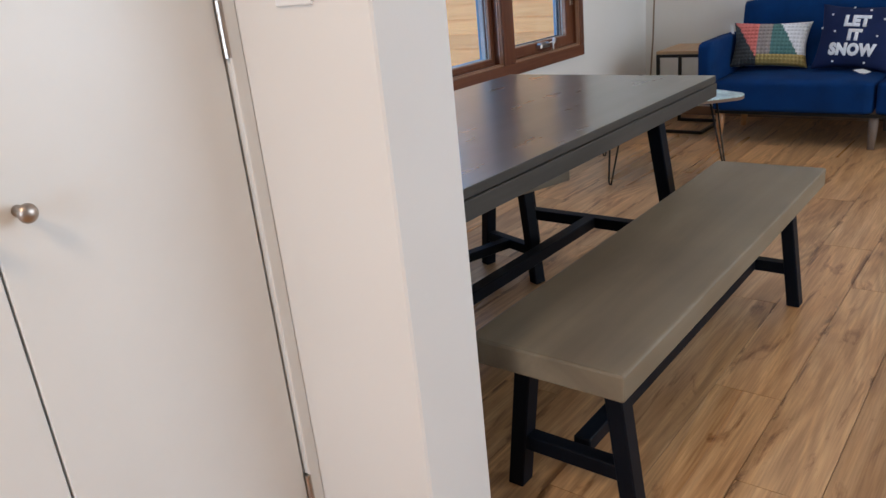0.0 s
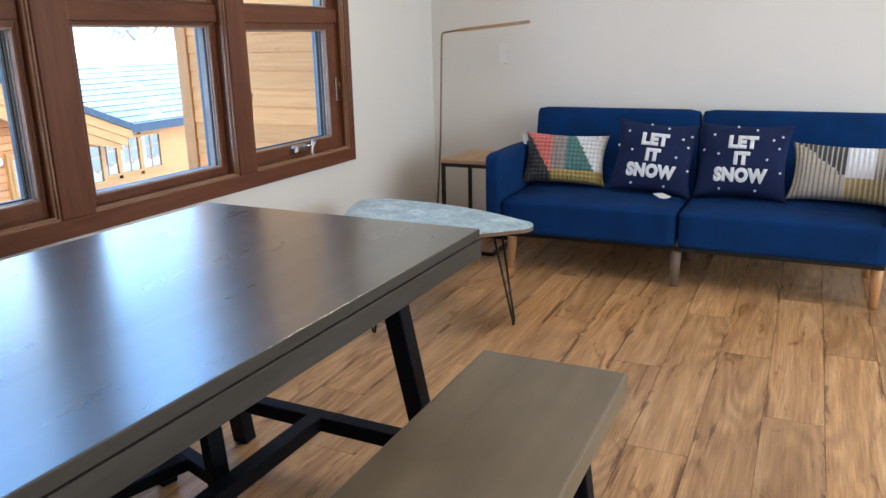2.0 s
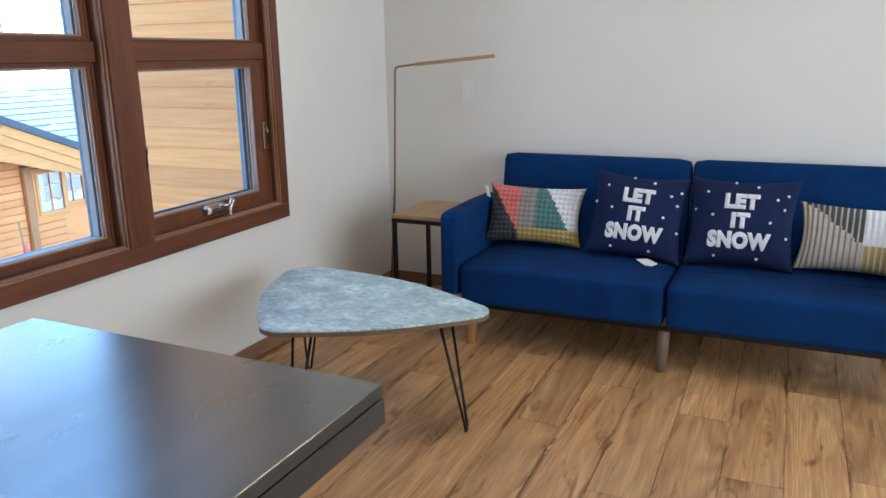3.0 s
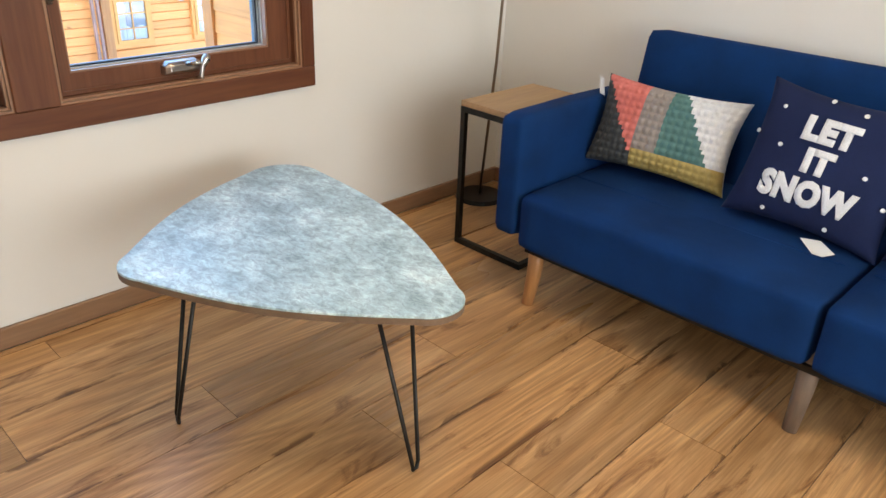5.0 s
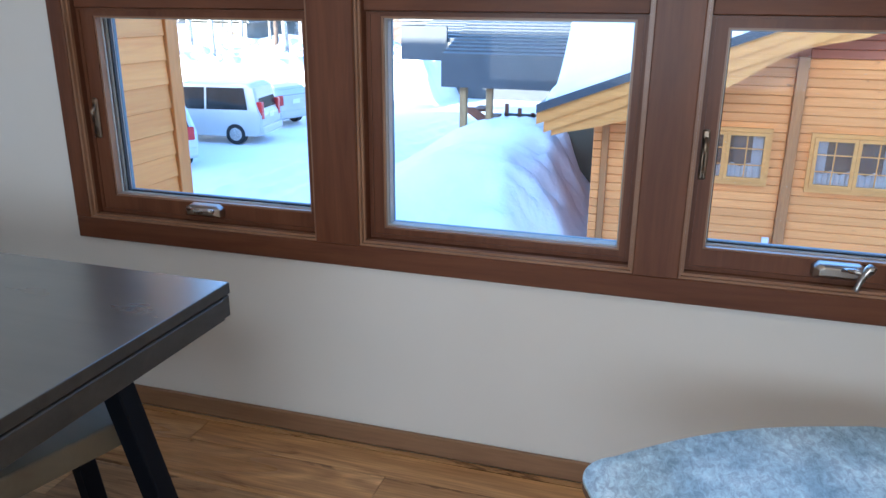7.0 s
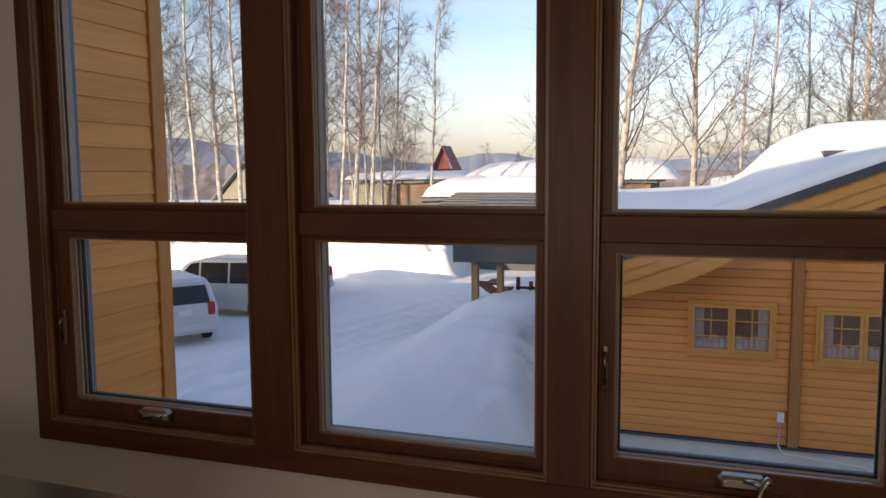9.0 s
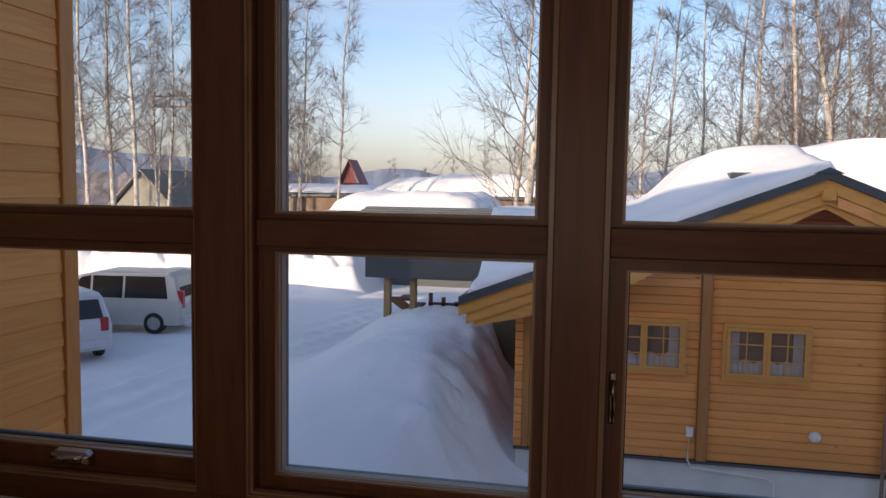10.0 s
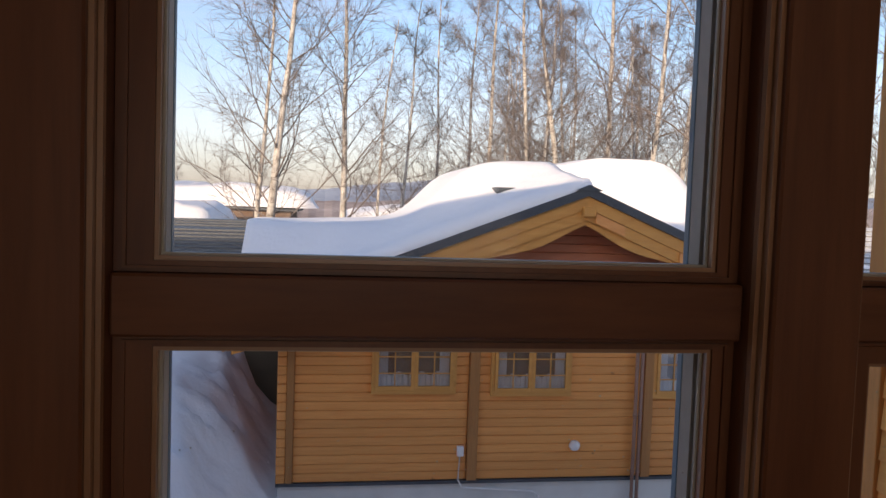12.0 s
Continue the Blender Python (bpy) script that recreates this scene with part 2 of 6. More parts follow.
def siding(name, dark, light, axis):
    m = Mat(name, rough=0.55)
    s = {"x": (0.9, 9, 26), "y": (9, 0.9, 26)}[axis]
    v = m.space(s, shift=(11.0, 23.0, 5.0))
    g = m.noise(v, 1.0, 6, 0.6, 2.2)
    c = m.ramp(g, [(0.25, dark), (0.6, light), (0.85, tuple(min(1, a * 1.12) for a in light))])
    tone = m.ramp(m.random(), [(0.0, (0.86, 0.85, 0.84)), (1.0, (1.06, 1.05, 1.04))])
    c = m.mix(c, tone, 1.0, "MULTIPLY")
    knots = m.ramp(m.noise(m.space((3.2, 3.2, 7), shift=(17.0, 3.0, 9.0)), 1.7, 2), [(0.72, (1, 1, 1)), (0.78, (0.4, 0.32, 0.28))])
    m.color(m.mix(c, knots, 0.8, "MULTIPLY"))
    return m.bump(g, 0.4, 0.002).m


def bark():
    m = Mat("birch_bark", rough=0.8)
    v = m.space((6, 6, 3))
    g = m.noise(v, 1.0, 6, 0.65)
    c = m.ramp(g, [(0.35, (0.17, 0.15, 0.135)), (0.48, (0.40, 0.38, 0.35)), (0.7, (0.62, 0.60, 0.57))])
    band = m.ramp(m.noise(m.space((3, 3, 30)), 1.0, 3), [(0.58, (1, 1, 1)), (0.68, (0.3, 0.27, 0.25))])
    m.color(m.mix(c, band, 0.8, "MULTIPLY"))
    return m.bump(g, 0.5, 0.01).m


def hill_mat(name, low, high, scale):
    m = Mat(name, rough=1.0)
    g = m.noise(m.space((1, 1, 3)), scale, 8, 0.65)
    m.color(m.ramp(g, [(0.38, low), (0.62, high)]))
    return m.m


def metal(name, color, rough, scratch=0.15):
    m = Mat(name, color, rough, 1.0)
    m.rough(m.noise(m.space(), 40, 4), rough - scratch / 2, rough + scratch)
    return m.m


def noisy(name, a, b, scale=5, rough=0.6, relief=0.2, metal=0.0, dist=0.002):
    m = Mat(name, rough=rough, metal=metal)
    g = m.noise(m.space(), scale, 5, 0.6)
    m.color(m.ramp(g, [(0.3, a), (0.7, b)]))
    return m.bump(m.noise(m.space(), scale * 12, 3), relief, dist).m


def glass(name="clear_glass", base=0.008):
    """Thin clear glass: see-through, with a mirror's share that grows towards the edge as on real panes."""
    m = bpy.data.materials.new(name)
    m.use_nodes = True
    t = m.node_tree
    t.nodes.clear()
    out = t.nodes.new("ShaderNodeOutputMaterial")
    tr, gl, mx, lw = (t.nodes.new(k) for k in ("ShaderNodeBsdfTransparent", "ShaderNodeBsdfGlossy", "ShaderNodeMixShader", "ShaderNodeLayerWeight"))
    tr.inputs[0].default_value = (0.985, 0.99, 0.985, 1)
    gl.inputs["Roughness"].default_value = 0.0
    lw.inputs["Blend"].default_value = 0.5
    power, scale = t.nodes.new("ShaderNodeMath"), t.nodes.new("ShaderNodeMath")
    power.operation, scale.operation = "POWER", "MULTIPLY_ADD"
    power.inputs[1].default_value = 5.0
    scale.inputs[1].default_value, scale.inputs[2].default_value = 0.7, base
    t.links.new(lw.outputs["Facing"], power.inputs[0])
    t.links.new(power.outputs[0], scale.inputs[0])
    t.links.new(scale.outputs[0], mx.inputs[0])
    t.links.new(tr.outputs[0], mx.inputs[1])
    t.links.new(gl.outputs[0], mx.inputs[2])
    t.links.new(mx.outputs[0], out.inputs[0])
    return m


M = dict(
    wall=wall_paint(), floor=plank_floor(), glass=glass(), paneglass=glass("reflecting_glass", 0.16), snow=snow_mat(), bark=bark(), tabletop=table_grey(), tableedge=wood("dark_grey_stained_edge", (0.036, 0.032, 0.027), (0.066, 0.059, 0.050), "y", 0.48, 12, 0.0, 0.08), benchtop=bench_grey(), stone=stone_top(),
    ceiling=noisy("ceiling_paint", (0.76, 0.75, 0.73), (0.8, 0.79, 0.77), 3, 0.8),
    door=noisy("white_door_paint", (0.70, 0.69, 0.66), (0.74, 0.73, 0.70), 3, 0.35, 0.05),
    frame_y=wood("window_wood_along", (0.098, 0.032, 0.016), (0.180, 0.070, 0.034), "y", 0.48, 14, 0.05),
    # window wood lightened for beads: the grazing sheen is in the colour
    bead=noisy("sheen_painted_bead_wood", (0.24, 0.12, 0.065), (0.34, 0.19, 0.115), 5, 0.28, 0.05),
    frame_z=wood("window_wood_upright", (0.098, 0.032, 0.016), (0.180, 0.070, 0.034), "z", 0.38, 14, 0.05),
    skirting=wood("skirting_wood", (0.20, 0.105, 0.055), (0.32, 0.185, 0.105), "y", 0.42, 16),
    skirting_x=wood("skirting_wood_across", (0.20, 0.105, 0.055), (0.32, 0.185, 0.105), "x", 0.42, 16),
    blackwood=wood("black_painted_wood", (0.002, 0.003, 0.006), (0.004, 0.006, 0.011), "z", 0.5, 20),
    blue=fabric("navy_blue_upholstery", (0.001, 0.021, 0.092), (0.002, 0.033, 0.138)),
    navy=fabric("navy_cushion_knit", (0.008, 0.014, 0.052), (0.013, 0.022, 0.075), 500),
    white_yarn=fabric("white_yarn", (0.62, 0.64, 0.68), (0.78, 0.79, 0.82), 500),
    pink=fabric("coral_pink_yarn", (0.55, 0.15, 0.13), (0.70, 0.22, 0.19), 500),
    teal=fabric("teal_yarn", (0.07, 0.16, 0.16), (0.11, 0.22, 0.21), 500),
    greyyarn=fabric("grey_yarn", (0.26, 0.23, 0.215), (0.34, 0.30, 0.28), 500),
    darkyarn=fabric("charcoal_yarn", (0.045, 0.05, 0.055), (0.08, 0.085, 0.09), 500),
    mustard=fabric("mustard_yarn", (0.36, 0.27, 0.09), (0.48, 0.37, 0.15), 500),
    cream=fabric("cream_yarn", (0.45, 0.42, 0.36), (0.60, 0.57, 0.50), 500),
    beech=wood("orange_beech", (0.42, 0.19, 0.07), (0.60, 0.31, 0.13), "z", 0.4, 16),
    greyleg=wood("grey_brown_wood", (0.13, 0.09, 0.065), (0.22, 0.16, 0.12), "z", 0.5, 16),
    oak=wood("honey_oak", (0.36, 0.215, 0.10), (0.50, 0.32, 0.165), "y", 0.42, 14),
    plyedge=wood("brown_plywood_edge", (0.14, 0.085, 0.05), (0.22, 0.14, 0.09), "x", 0.6, 30),
    blackmetal=noisy("black_powder_coat", (0.012, 0.011, 0.010), (0.024, 0.021, 0.019), 30, 0.42, 0.1, 0.6),
    bronze=metal("bronze_metal", (0.30, 0.23, 0.17), 0.32),
    nickel=metal("brushed_nickel", (0.40, 0.35, 0.31), 0.30),
    chrome=metal("grey_satin_metal", (0.50, 0.47, 0.44), 0.25),
    plastic=noisy("white_plastic", (0.74, 0.74, 0.73), (0.78, 0.78, 0.77), 5, 0.35, 0.02),
    seal=noisy("grey_glazing_seal", (0.40, 0.38, 0.34), (0.48, 0.46, 0.42), 20, 0.6),
    darkseal=noisy("black_rubber_seal", (0.012, 0.013, 0.015), (0.02, 0.02, 0.022), 20, 0.6),
    cladblue=noisy("blue_grey_cladding", (0.12, 0.23, 0.33), (0.15, 0.28, 0.39), 8, 0.5),
    siding_x=siding("amber_siding_across", (0.80, 0.300, 0.068), (0.92, 0.415, 0.112), "x"),
    siding_y=siding("amber_siding_along", (0.73, 0.262, 0.066), (0.85, 0.360, 0.106), "y"),
    trimwood=wood("amber_trim", (0.60, 0.23, 0.055), (0.74, 0.32, 0.09), "z", 0.55, 12),
    darktrim=wood("dark_amber_post", (0.38, 0.15, 0.045), (0.50, 0.22, 0.07), "z", 0.55, 12),
    barge=wood("barge_board_wood", (0.62, 0.26, 0.06), (0.78, 0.38, 0.105), "y", 0.55, 10),
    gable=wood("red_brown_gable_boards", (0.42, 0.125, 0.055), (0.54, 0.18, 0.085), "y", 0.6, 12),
    frost=noisy("frosted_grey_metal_roof", (0.58, 0.59, 0.60), (0.76, 0.76, 0.76), 1.6, 0.5, 0.2),
    newboard=wood("fresh_orange_board", (0.78, 0.30, 0.09), (0.90, 0.40, 0.14), "y", 0.55, 10),
    shingle=noisy("dark_grey_metal_roof", (0.045, 0.055, 0.065), (0.075, 0.088, 0.10), 4, 0.45, 0.2),
    fascia=noisy("slate_blue_fascia", (0.045, 0.058, 0.072), (0.06, 0.075, 0.09), 4, 0.5),
    concrete=noisy("pale_concrete", (0.58, 0.61, 0.60), (0.68, 0.70, 0.68), 3, 0.85, 0.3),
    greenwall=noisy("dark_olive_wall", (0.075, 0.072, 0.055), (0.11, 0.105, 0.08), 6, 0.8),
    postwood=wood("weathered_post", (0.26, 0.16, 0.07), (0.40, 0.27, 0.13), "z", 0.7, 12),
    stairwood=wood("red_brown_stair", (0.14, 0.055, 0.035), (0.22, 0.09, 0.055), "y", 0.65, 12),
    curtain=noisy("white_curtain_and_reflection", (0.55, 0.57, 0.60), (0.68, 0.70, 0.72), 12, 0.9),
    darkroom=noisy("painted_dim_room", (0.10, 0.115, 0.13), (0.15, 0.165, 0.18), 2, 0.9),
    carsilver=noisy("silver_car_paint", (0.52, 0.51, 0.49), (0.57, 0.56, 0.54), 3, 0.3, 0.02, 0.15),
    carwhite=noisy("pale_car_paint", (0.58, 0.60, 0.62), (0.64, 0.66, 0.68), 3, 0.3, 0.02, 0.1),
    carglass=noisy("dark_car_glass", (0.015, 0.018, 0.02), (0.03, 0.033, 0.036), 3, 0.08, 0.0),
    tyre=noisy("tyre_rubber", (0.012, 0.012, 0.013), (0.02, 0.02, 0.02), 20, 0.8),
    redlamp=noisy("red_tail_lamp", (0.45, 0.02, 0.02), (0.6, 0.04, 0.035), 10, 0.2, 0.0),
    redroof=noisy("red_roof", (0.20, 0.035, 0.035), (0.27, 0.055, 0.05), 3, 0.6),
    greyhouse=noisy("grey_house_wall", (0.20, 0.20, 0.18), (0.28, 0.27, 0.24), 2, 0.8),
    rust=noisy("rusty_oil_paint", (0.28, 0.16, 0.12), (0.36, 0.2, 0.15), 3, 0.7),
    boardblue=noisy("blue_snowboard", (0.02, 0.06, 0.16), (0.04, 0.13, 0.28), 9, 0.3, 0.0),
    pinktape=noisy("pink_marker_tape", (0.75, 0.10, 0.16), (0.82, 0.16, 0.22), 9, 0.6),
    # distance haze is mixed straight into these two base colours
    hill=hill_mat("haze_tinted_hill", (0.14, 0.19, 0.27), (0.27, 0.33, 0.42), 0.004),
    woods=hill_mat("haze_tinted_woods", (0.17, 0.145, 0.15), (0.30, 0.27, 0.28), 0.05),
    brush=noisy("bare_brush", (0.14, 0.09, 0.07), (0.24, 0.17, 0.13), 2, 0.9),
)

for k, v in (("blackwood", 0.12), ("tableedge", 0.25), ("frame_y", 0.25), ("frame_z", 0.3)):
    M[k].node_tree.nodes["Principled BSDF"].inputs["Specular IOR Level"].default_value = v

# ---------------------------------------------------------------- builders
BASE = {}


def thing(name, base, label="", category="", group="", kind=""):
    ob = new(name)
    ob.empty_display_size = 0.05
    ob.location = base
    BASE[ob.name] = Vector(base)
    return tagged(ob, label, category, group, kind)


def part(name, bm, mat, parent=None, label="", smooth=False, kind="", category=""):
    """Links a bmesh (in world metres) as ONE mesh object under a thing or a part."""
    me = bpy.data.meshes.new(name)
    origin = BASE[parent.name] if parent else Vector((0, 0, 0))
    bmesh.ops.translate(bm, verts=bm.verts, vec=-origin)
    bm.normal_update()
    bm.to_mesh(me)
    bm.free()
    for mt in (mat if isinstance(mat, (list, tuple)) else [mat]):
        me.materials.append(mt)
    if smooth:
        me.shade_smooth()
    ob = new(name, me)
    if parent:
        ob.parent = parent
    BASE[ob.name] = origin
    return tagged(ob, label, category, "", kind)


def add_box(bm, lo, hi, bevel=0.0, seg=1, m=None, mi=0):
    lo, hi = Vector(lo), Vector(hi)
    r = bmesh.ops.create_cube(bm, size=1.0)
    vs = r["verts"]
    for v in vs:
        v.co = Vector([(l + h) / 2 + c * (h - l) for l, h, c in zip(lo, hi, v.co)])
    if m is not None:
        bmesh.ops.transform(bm, matrix=m, verts=vs)
    if bevel:
        es = list({e for v in vs for e in v.link_edges})
        bmesh.ops.bevel(bm, geom=es, offset=bevel, segments=seg, affect="EDGES", profile=0.5)
    elif mi:
        for f in {f for v in vs for f in v.link_faces}:
            f.material_index = mi
    return bm


def box(lo, hi, bevel=0.0, seg=1, m=None):
    return add_box(bmesh.new(), lo, hi, bevel, seg, m)


def boxes(items, bevel=0.0):
    bm = bmesh.new()
    for lo, hi in items:
        add_box(bm, lo, hi, bevel)
    return bm


def add_tube(bm, points, radii, sides=8, caps=True):
    """A tube through points, a radius for each."""
    pts = [Vector(p) for p in points]
    if isinstance(radii, (int, float)):
        radii = [radii] * len(pts)
    rings = []
    for i, p in enumerate(pts):
        d = (pts[min(i + 1, len(pts) - 1)] - pts[max(i - 1, 0)]).normalized()
        side = d.cross(Vector((0, 0, 1)))
        if side.length < 0.01:
            side = d.cross(Vector((0, 1, 0)))
        side.normalize()
        up = side.cross(d)
        rings.append([bm.verts.new(p + (side * math.cos(a) + up * math.sin(a)) * radii[i]) for a in [2 * math.pi * k / sides for k in range(sides)]])
    for a, b in zip(rings, rings[1:]):
        for k in range(sides):
            bm.faces.new((a[k], a[(k + 1) % sides], b[(k + 1) % sides], b[k]))
    if caps:
        bm.faces.new(rings[0][::-1])
        bm.faces.new(rings[-1])
    return bm


def tube(points, radii, sides=8):
    return add_tube(bmesh.new(), points, radii, sides)


def loft(sections, closed=True):
    """Skin through equal rings of points."""
    bm = bmesh.new()
    rings = [[bm.verts.new(p) for p in s] for s in sections]
    n = len(rings[0])
    for a, b in zip(rings, rings[1:]):
        for k in range(n if closed else n - 1):
            bm.faces.new((a[k], a[(k + 1) % n], b[(k + 1) % n], b[k]))
    if closed:
        bm.faces.new(rings[0][::-1])
        bm.faces.new(rings[-1])
    bmesh.ops.recalc_face_normals(bm, faces=bm.faces)
    return bm


def slanted(p0, p1, w, d, bevel=0.003, axis=None):
    """A square bar from p0 to p1 whose ends stay level; w along x, d along y."""
    p0, p1 = Vector(p0), Vector(p1)
    def ring(p):
        return [p + Vector((sx * w / 2, sy * d / 2, 0)) for sx, sy in ((-1, -1), (1, -1), (1, 1), (-1, 1))]
    bm = loft([ring(p0), ring(p1)])
    if bevel:
        bmesh.ops.bevel(bm, geom=list(bm.edges), offset=bevel, segments=1, affect="EDGES")
    return bm


# ---------------------------------------------------------------- the room
WX, NY, SY, EX, CEIL = -2.635, 7.46, -0.8, 3.1, 2.48      # faces of the walls and the ceiling
WOUT = -2.745                                           # outer face of the window wall
WY0, WY1, WZ0, WZ1 = 3.77, 6.42, 0.63, 2.22             # the hole for the window

floor = part("floor", box((WX - 0.2, SY - 0.2, -0.25), (EX + 0.2, NY + 0.2, -0.012)), M["plyedge"], kind="structure")
tagged(floor, "oak laminate floor of long planks with dark knots")
wall_west = part("wall_west", boxes([((WOUT, SY - 0.2, -0.25), (WX, WY0, CEIL + 0.2)), ((WOUT, WY1, -0.25), (WX, NY + 0.2, CEIL + 0.2)),
                 ((WOUT, WY0, -0.25), (WX, WY1, WZ0)), ((WOUT, WY0, WZ1), (WX, WY1, CEIL + 0.2))]), M["wall"], kind="structure")
part("wall_north", box((WX, NY, -0.25), (EX + 0.2, NY + 0.2, CEIL + 0.2)), M["wall"], kind="structure")
part("wall_south", box((WX, SY - 0.2, -0.25), (EX + 0.2, SY, CEIL + 0.2)), M["wall"], kind="structure")
part("wall_east", boxes([((EX, SY, -0.25), (EX + 0.2, 3.6, CEIL + 0.2)), ((EX, 6.8, -0.25), (EX + 0.2, NY, CEIL + 0.2)),
     ((EX, 3.6, -0.25), (EX + 0.2, 6.8, 0.5)), ((EX, 3.6, 2.3), (EX + 0.2, 6.8, CEIL + 0.2))]), M["wall"], kind="structure")
# blank white panel that closes the unseen opening behind the east fill
part("window_2", box((EX + 0.08, 3.6, 0.5), (EX + 0.14, 6.8, 2.3)), M["plastic"], kind="structure")
part("ceiling", box((WX - 0.2, SY - 0.2, CEIL), (EX + 0.2, NY + 0.2, CEIL + 0.15)), M["ceiling"], kind="structure")
# partition with its end pillar, and the closet beside the hall
part("wall_partition", box((WX, 2.64, -0.01), (-0.922, 2.816, CEIL), 0.004), M["wall"], kind="structure")
part("wall_closet", boxes([((-1.34, SY, -0.01), (-1.235, 1.72, CEIL)), ((-1.34, 1.72, 2.04), (-1.235, 2.64, CEIL))]), M["wall"], kind="structure")

bb = 0.066
for i, (lo, hi, mt) in enumerate([((WX, 2.816, 0), (WX + 0.014, NY, bb), "skirting"), ((WX + 0.014, NY - 0.014, 0), (EX, NY, bb), "skirting_x"),
                                  ((WX + 0.014, 2.816, 0), (-0.922, 2.83, bb), "skirting_x")]):
    part("baseboard", box(lo, hi, 0.003), M[mt], kind="structure", label="brown wooden skirting board along the wall")

# unseen ceiling lamps above the walker, added to carry the warm fill
for x, y in ((-0.5, 0.9), (-1.2, 5.9)):
    lamp = thing("ceiling_lamp", (x, y, CEIL), "unseen round white flush ceiling lamp, added for warm fill", "lamp", "ceiling lamps")
    bm = bmesh.new()
    bmesh.ops.create_cone(bm, cap_ends=True, segments=32, radius1=0.22, radius2=0.24, depth=0.04, matrix=Matrix.Translation((x, y, CEIL - 0.021)))
    part("shade", bm, M["plastic"], lamp)


# ---------------------------------------------------------------- the window
def window_one():
    root = thing("window_1", (WX, 5.09, 0.6), "six-light brown wooden window, casements below, blue-grey clad outside", kind="structure")
    cf, z0, z1 = WX + 0.016, 0.593, 2.26
    y0, y1, zb0, zt0 = 3.735, 6.452, 0.660, 2.180
    opens = [(3.788, 4.592), (4.728, 5.497), (5.612, 6.402)]
    t0, t1 = 1.308, 1.378
    # flat casing round the window and the boards on the two mullions
    part("casing", box((WX - 0.01, y0, z0), (cf, y1, zb0), 0.003), M["frame_y"], root)
    part("casing", box((WX - 0.01, y0, zt0), (cf, y1, z1), 0.003), M["frame_y"], root)
    for a, b in ((y0, opens[0][0]), (opens[0][1], opens[1][0]), (opens[1][1], opens[2][0]), (opens[2][1], y1)):
        inner = a > y0 and b < y1
        part("mullion_casing" if inner else "casing", box((WX - 0.01, a, zb0), (cf + (0.004 if inner else 0), b, zt0), 0.003), M["frame_z"], root)
        part("mullion", box((WOUT + 0.02, max(a - 0.013, WY0), WZ0), (WX - 0.011, min(b + 0.013, WY1), WZ1)), M["frame_z"], root)
    lights = [[(3.866, 4.553, 0.735, 1.280), (4.789, 5.450, 0.708, 1.290), (5.670, 6.297, 0.737, 1.275)],
              [(3.845, 4.553, 1.401, 2.125), (4.789, 5.450, 1.397, 2.125), (5.657, 6.322, 1.391, 2.125)]]
    for ci, (a, b) in enumerate(opens):
        # two thin beads step back from the casing to the jamb
        part("bead", frame_yz(a, b, zb0, zt0, 0.006, 0.006, WX - 0.009, WX + 0.010), M["bead"], root)
        part("bead", frame_yz(a + 0.0065, b - 0.0065, zb0 + 0.0065, zt0 - 0.0065, 0.0062, 0.006, WX - 0.020, WX - 0.001), M["bead"], root)
        part("sill_board", box((WOUT + 0.02, a + 0.0135, WZ0), (WX - 0.0205, b - 0.0135, zb0 + 0.0118), 0.002), M["frame_y"], root)
        part("transom", box((WX - 0.060, a + 0.0135, t0), (WX - 0.024, b - 0.0135, t1), 0.003), M["frame_y"], root)
        part("transom_core", box((WOUT + 0.02, a + 0.0135, t0 + 0.004), (WX - 0.061, b - 0.0135, t1 - 0.004)), M["cladblue"], root)
        for ri in (0, 1):
            ya, yb, zc, zd = lights[ri][ci]
            opening = ri == 0 and ci != 1
            za, zb = (zb0 + 0.013, t0 - 0.001) if ri == 0 else (t1 + 0.001, zt0 - 0.013)
            front = WX - (0.030 if opening else 0.040)
            oa, ob_ = a + 0.0138, b - 0.0138
            s = part("sash", frame_box(oa, ob_, za, zb, ya - 0.005, yb + 0.005, zc - 0.005, zd + 0.005, WX - 0.075, front), M["frame_z"], root)
            part("sash_lip", frame_yz(oa + 0.010, ob_ - 0.010, za + (0.010 if ri == 0 else 0.004), zb - 0.004, 0.004, 0.003, front + 0.0003, front + 0.004), M["frame_z"], s)
            part("glazing_stop", frame_box(ya - 0.005, yb + 0.005, zc - 0.005, zd + 0.005, ya, yb, zc, zd, WX - 0.056, front - 0.004), M["bead"], s, "wooden glazing stop, grazing sheen painted as a paler colour")
            part("glazing_seal", frame_box(ya - 0.004, yb + 0.004, zc - 0.004, zd + 0.004, ya + 0.003, yb - 0.003, zc + 0.003, zd - 0.003, WX - 0.0615, WX - 0.0565), M["seal"], s)
            pane = part("pane", box((WX - 0.068, ya - 0.004, zc - 0.004), (WX - 0.062, yb + 0.004, zd + 0.004)), M["glass"], s, "clear double glazing")
            pane.visible_shadow = False
            # clad outside frame
            part("outer_frame", frame_box(a - 0.03, b + 0.03, min(za, zc) - 0.03, max(zb, zd) + 0.03, ya + 0.002, yb - 0.002, zc, zd, WOUT - 0.008, WOUT + 0.004), M["cladblue"], root)
            part("spacer_frame", frame_box(a - 0.03, b + 0.03, min(za, zc) - 0.03, max(zb, zd) + 0.03, ya + 0.001, yb - 0.001, zc - 0.001, zd + 0.001, WOUT + 0.0045, WX - 0.0765), M["seal"], root, "light grey glazing surround")
            if opening:
                part("rubber_seal", frame_yz(ya + 0.0015, yb - 0.0015, zc - 0.0005, zd, 0.005, 0.004, WX - 0.094, WX - 0.082), M["darkseal"], s)
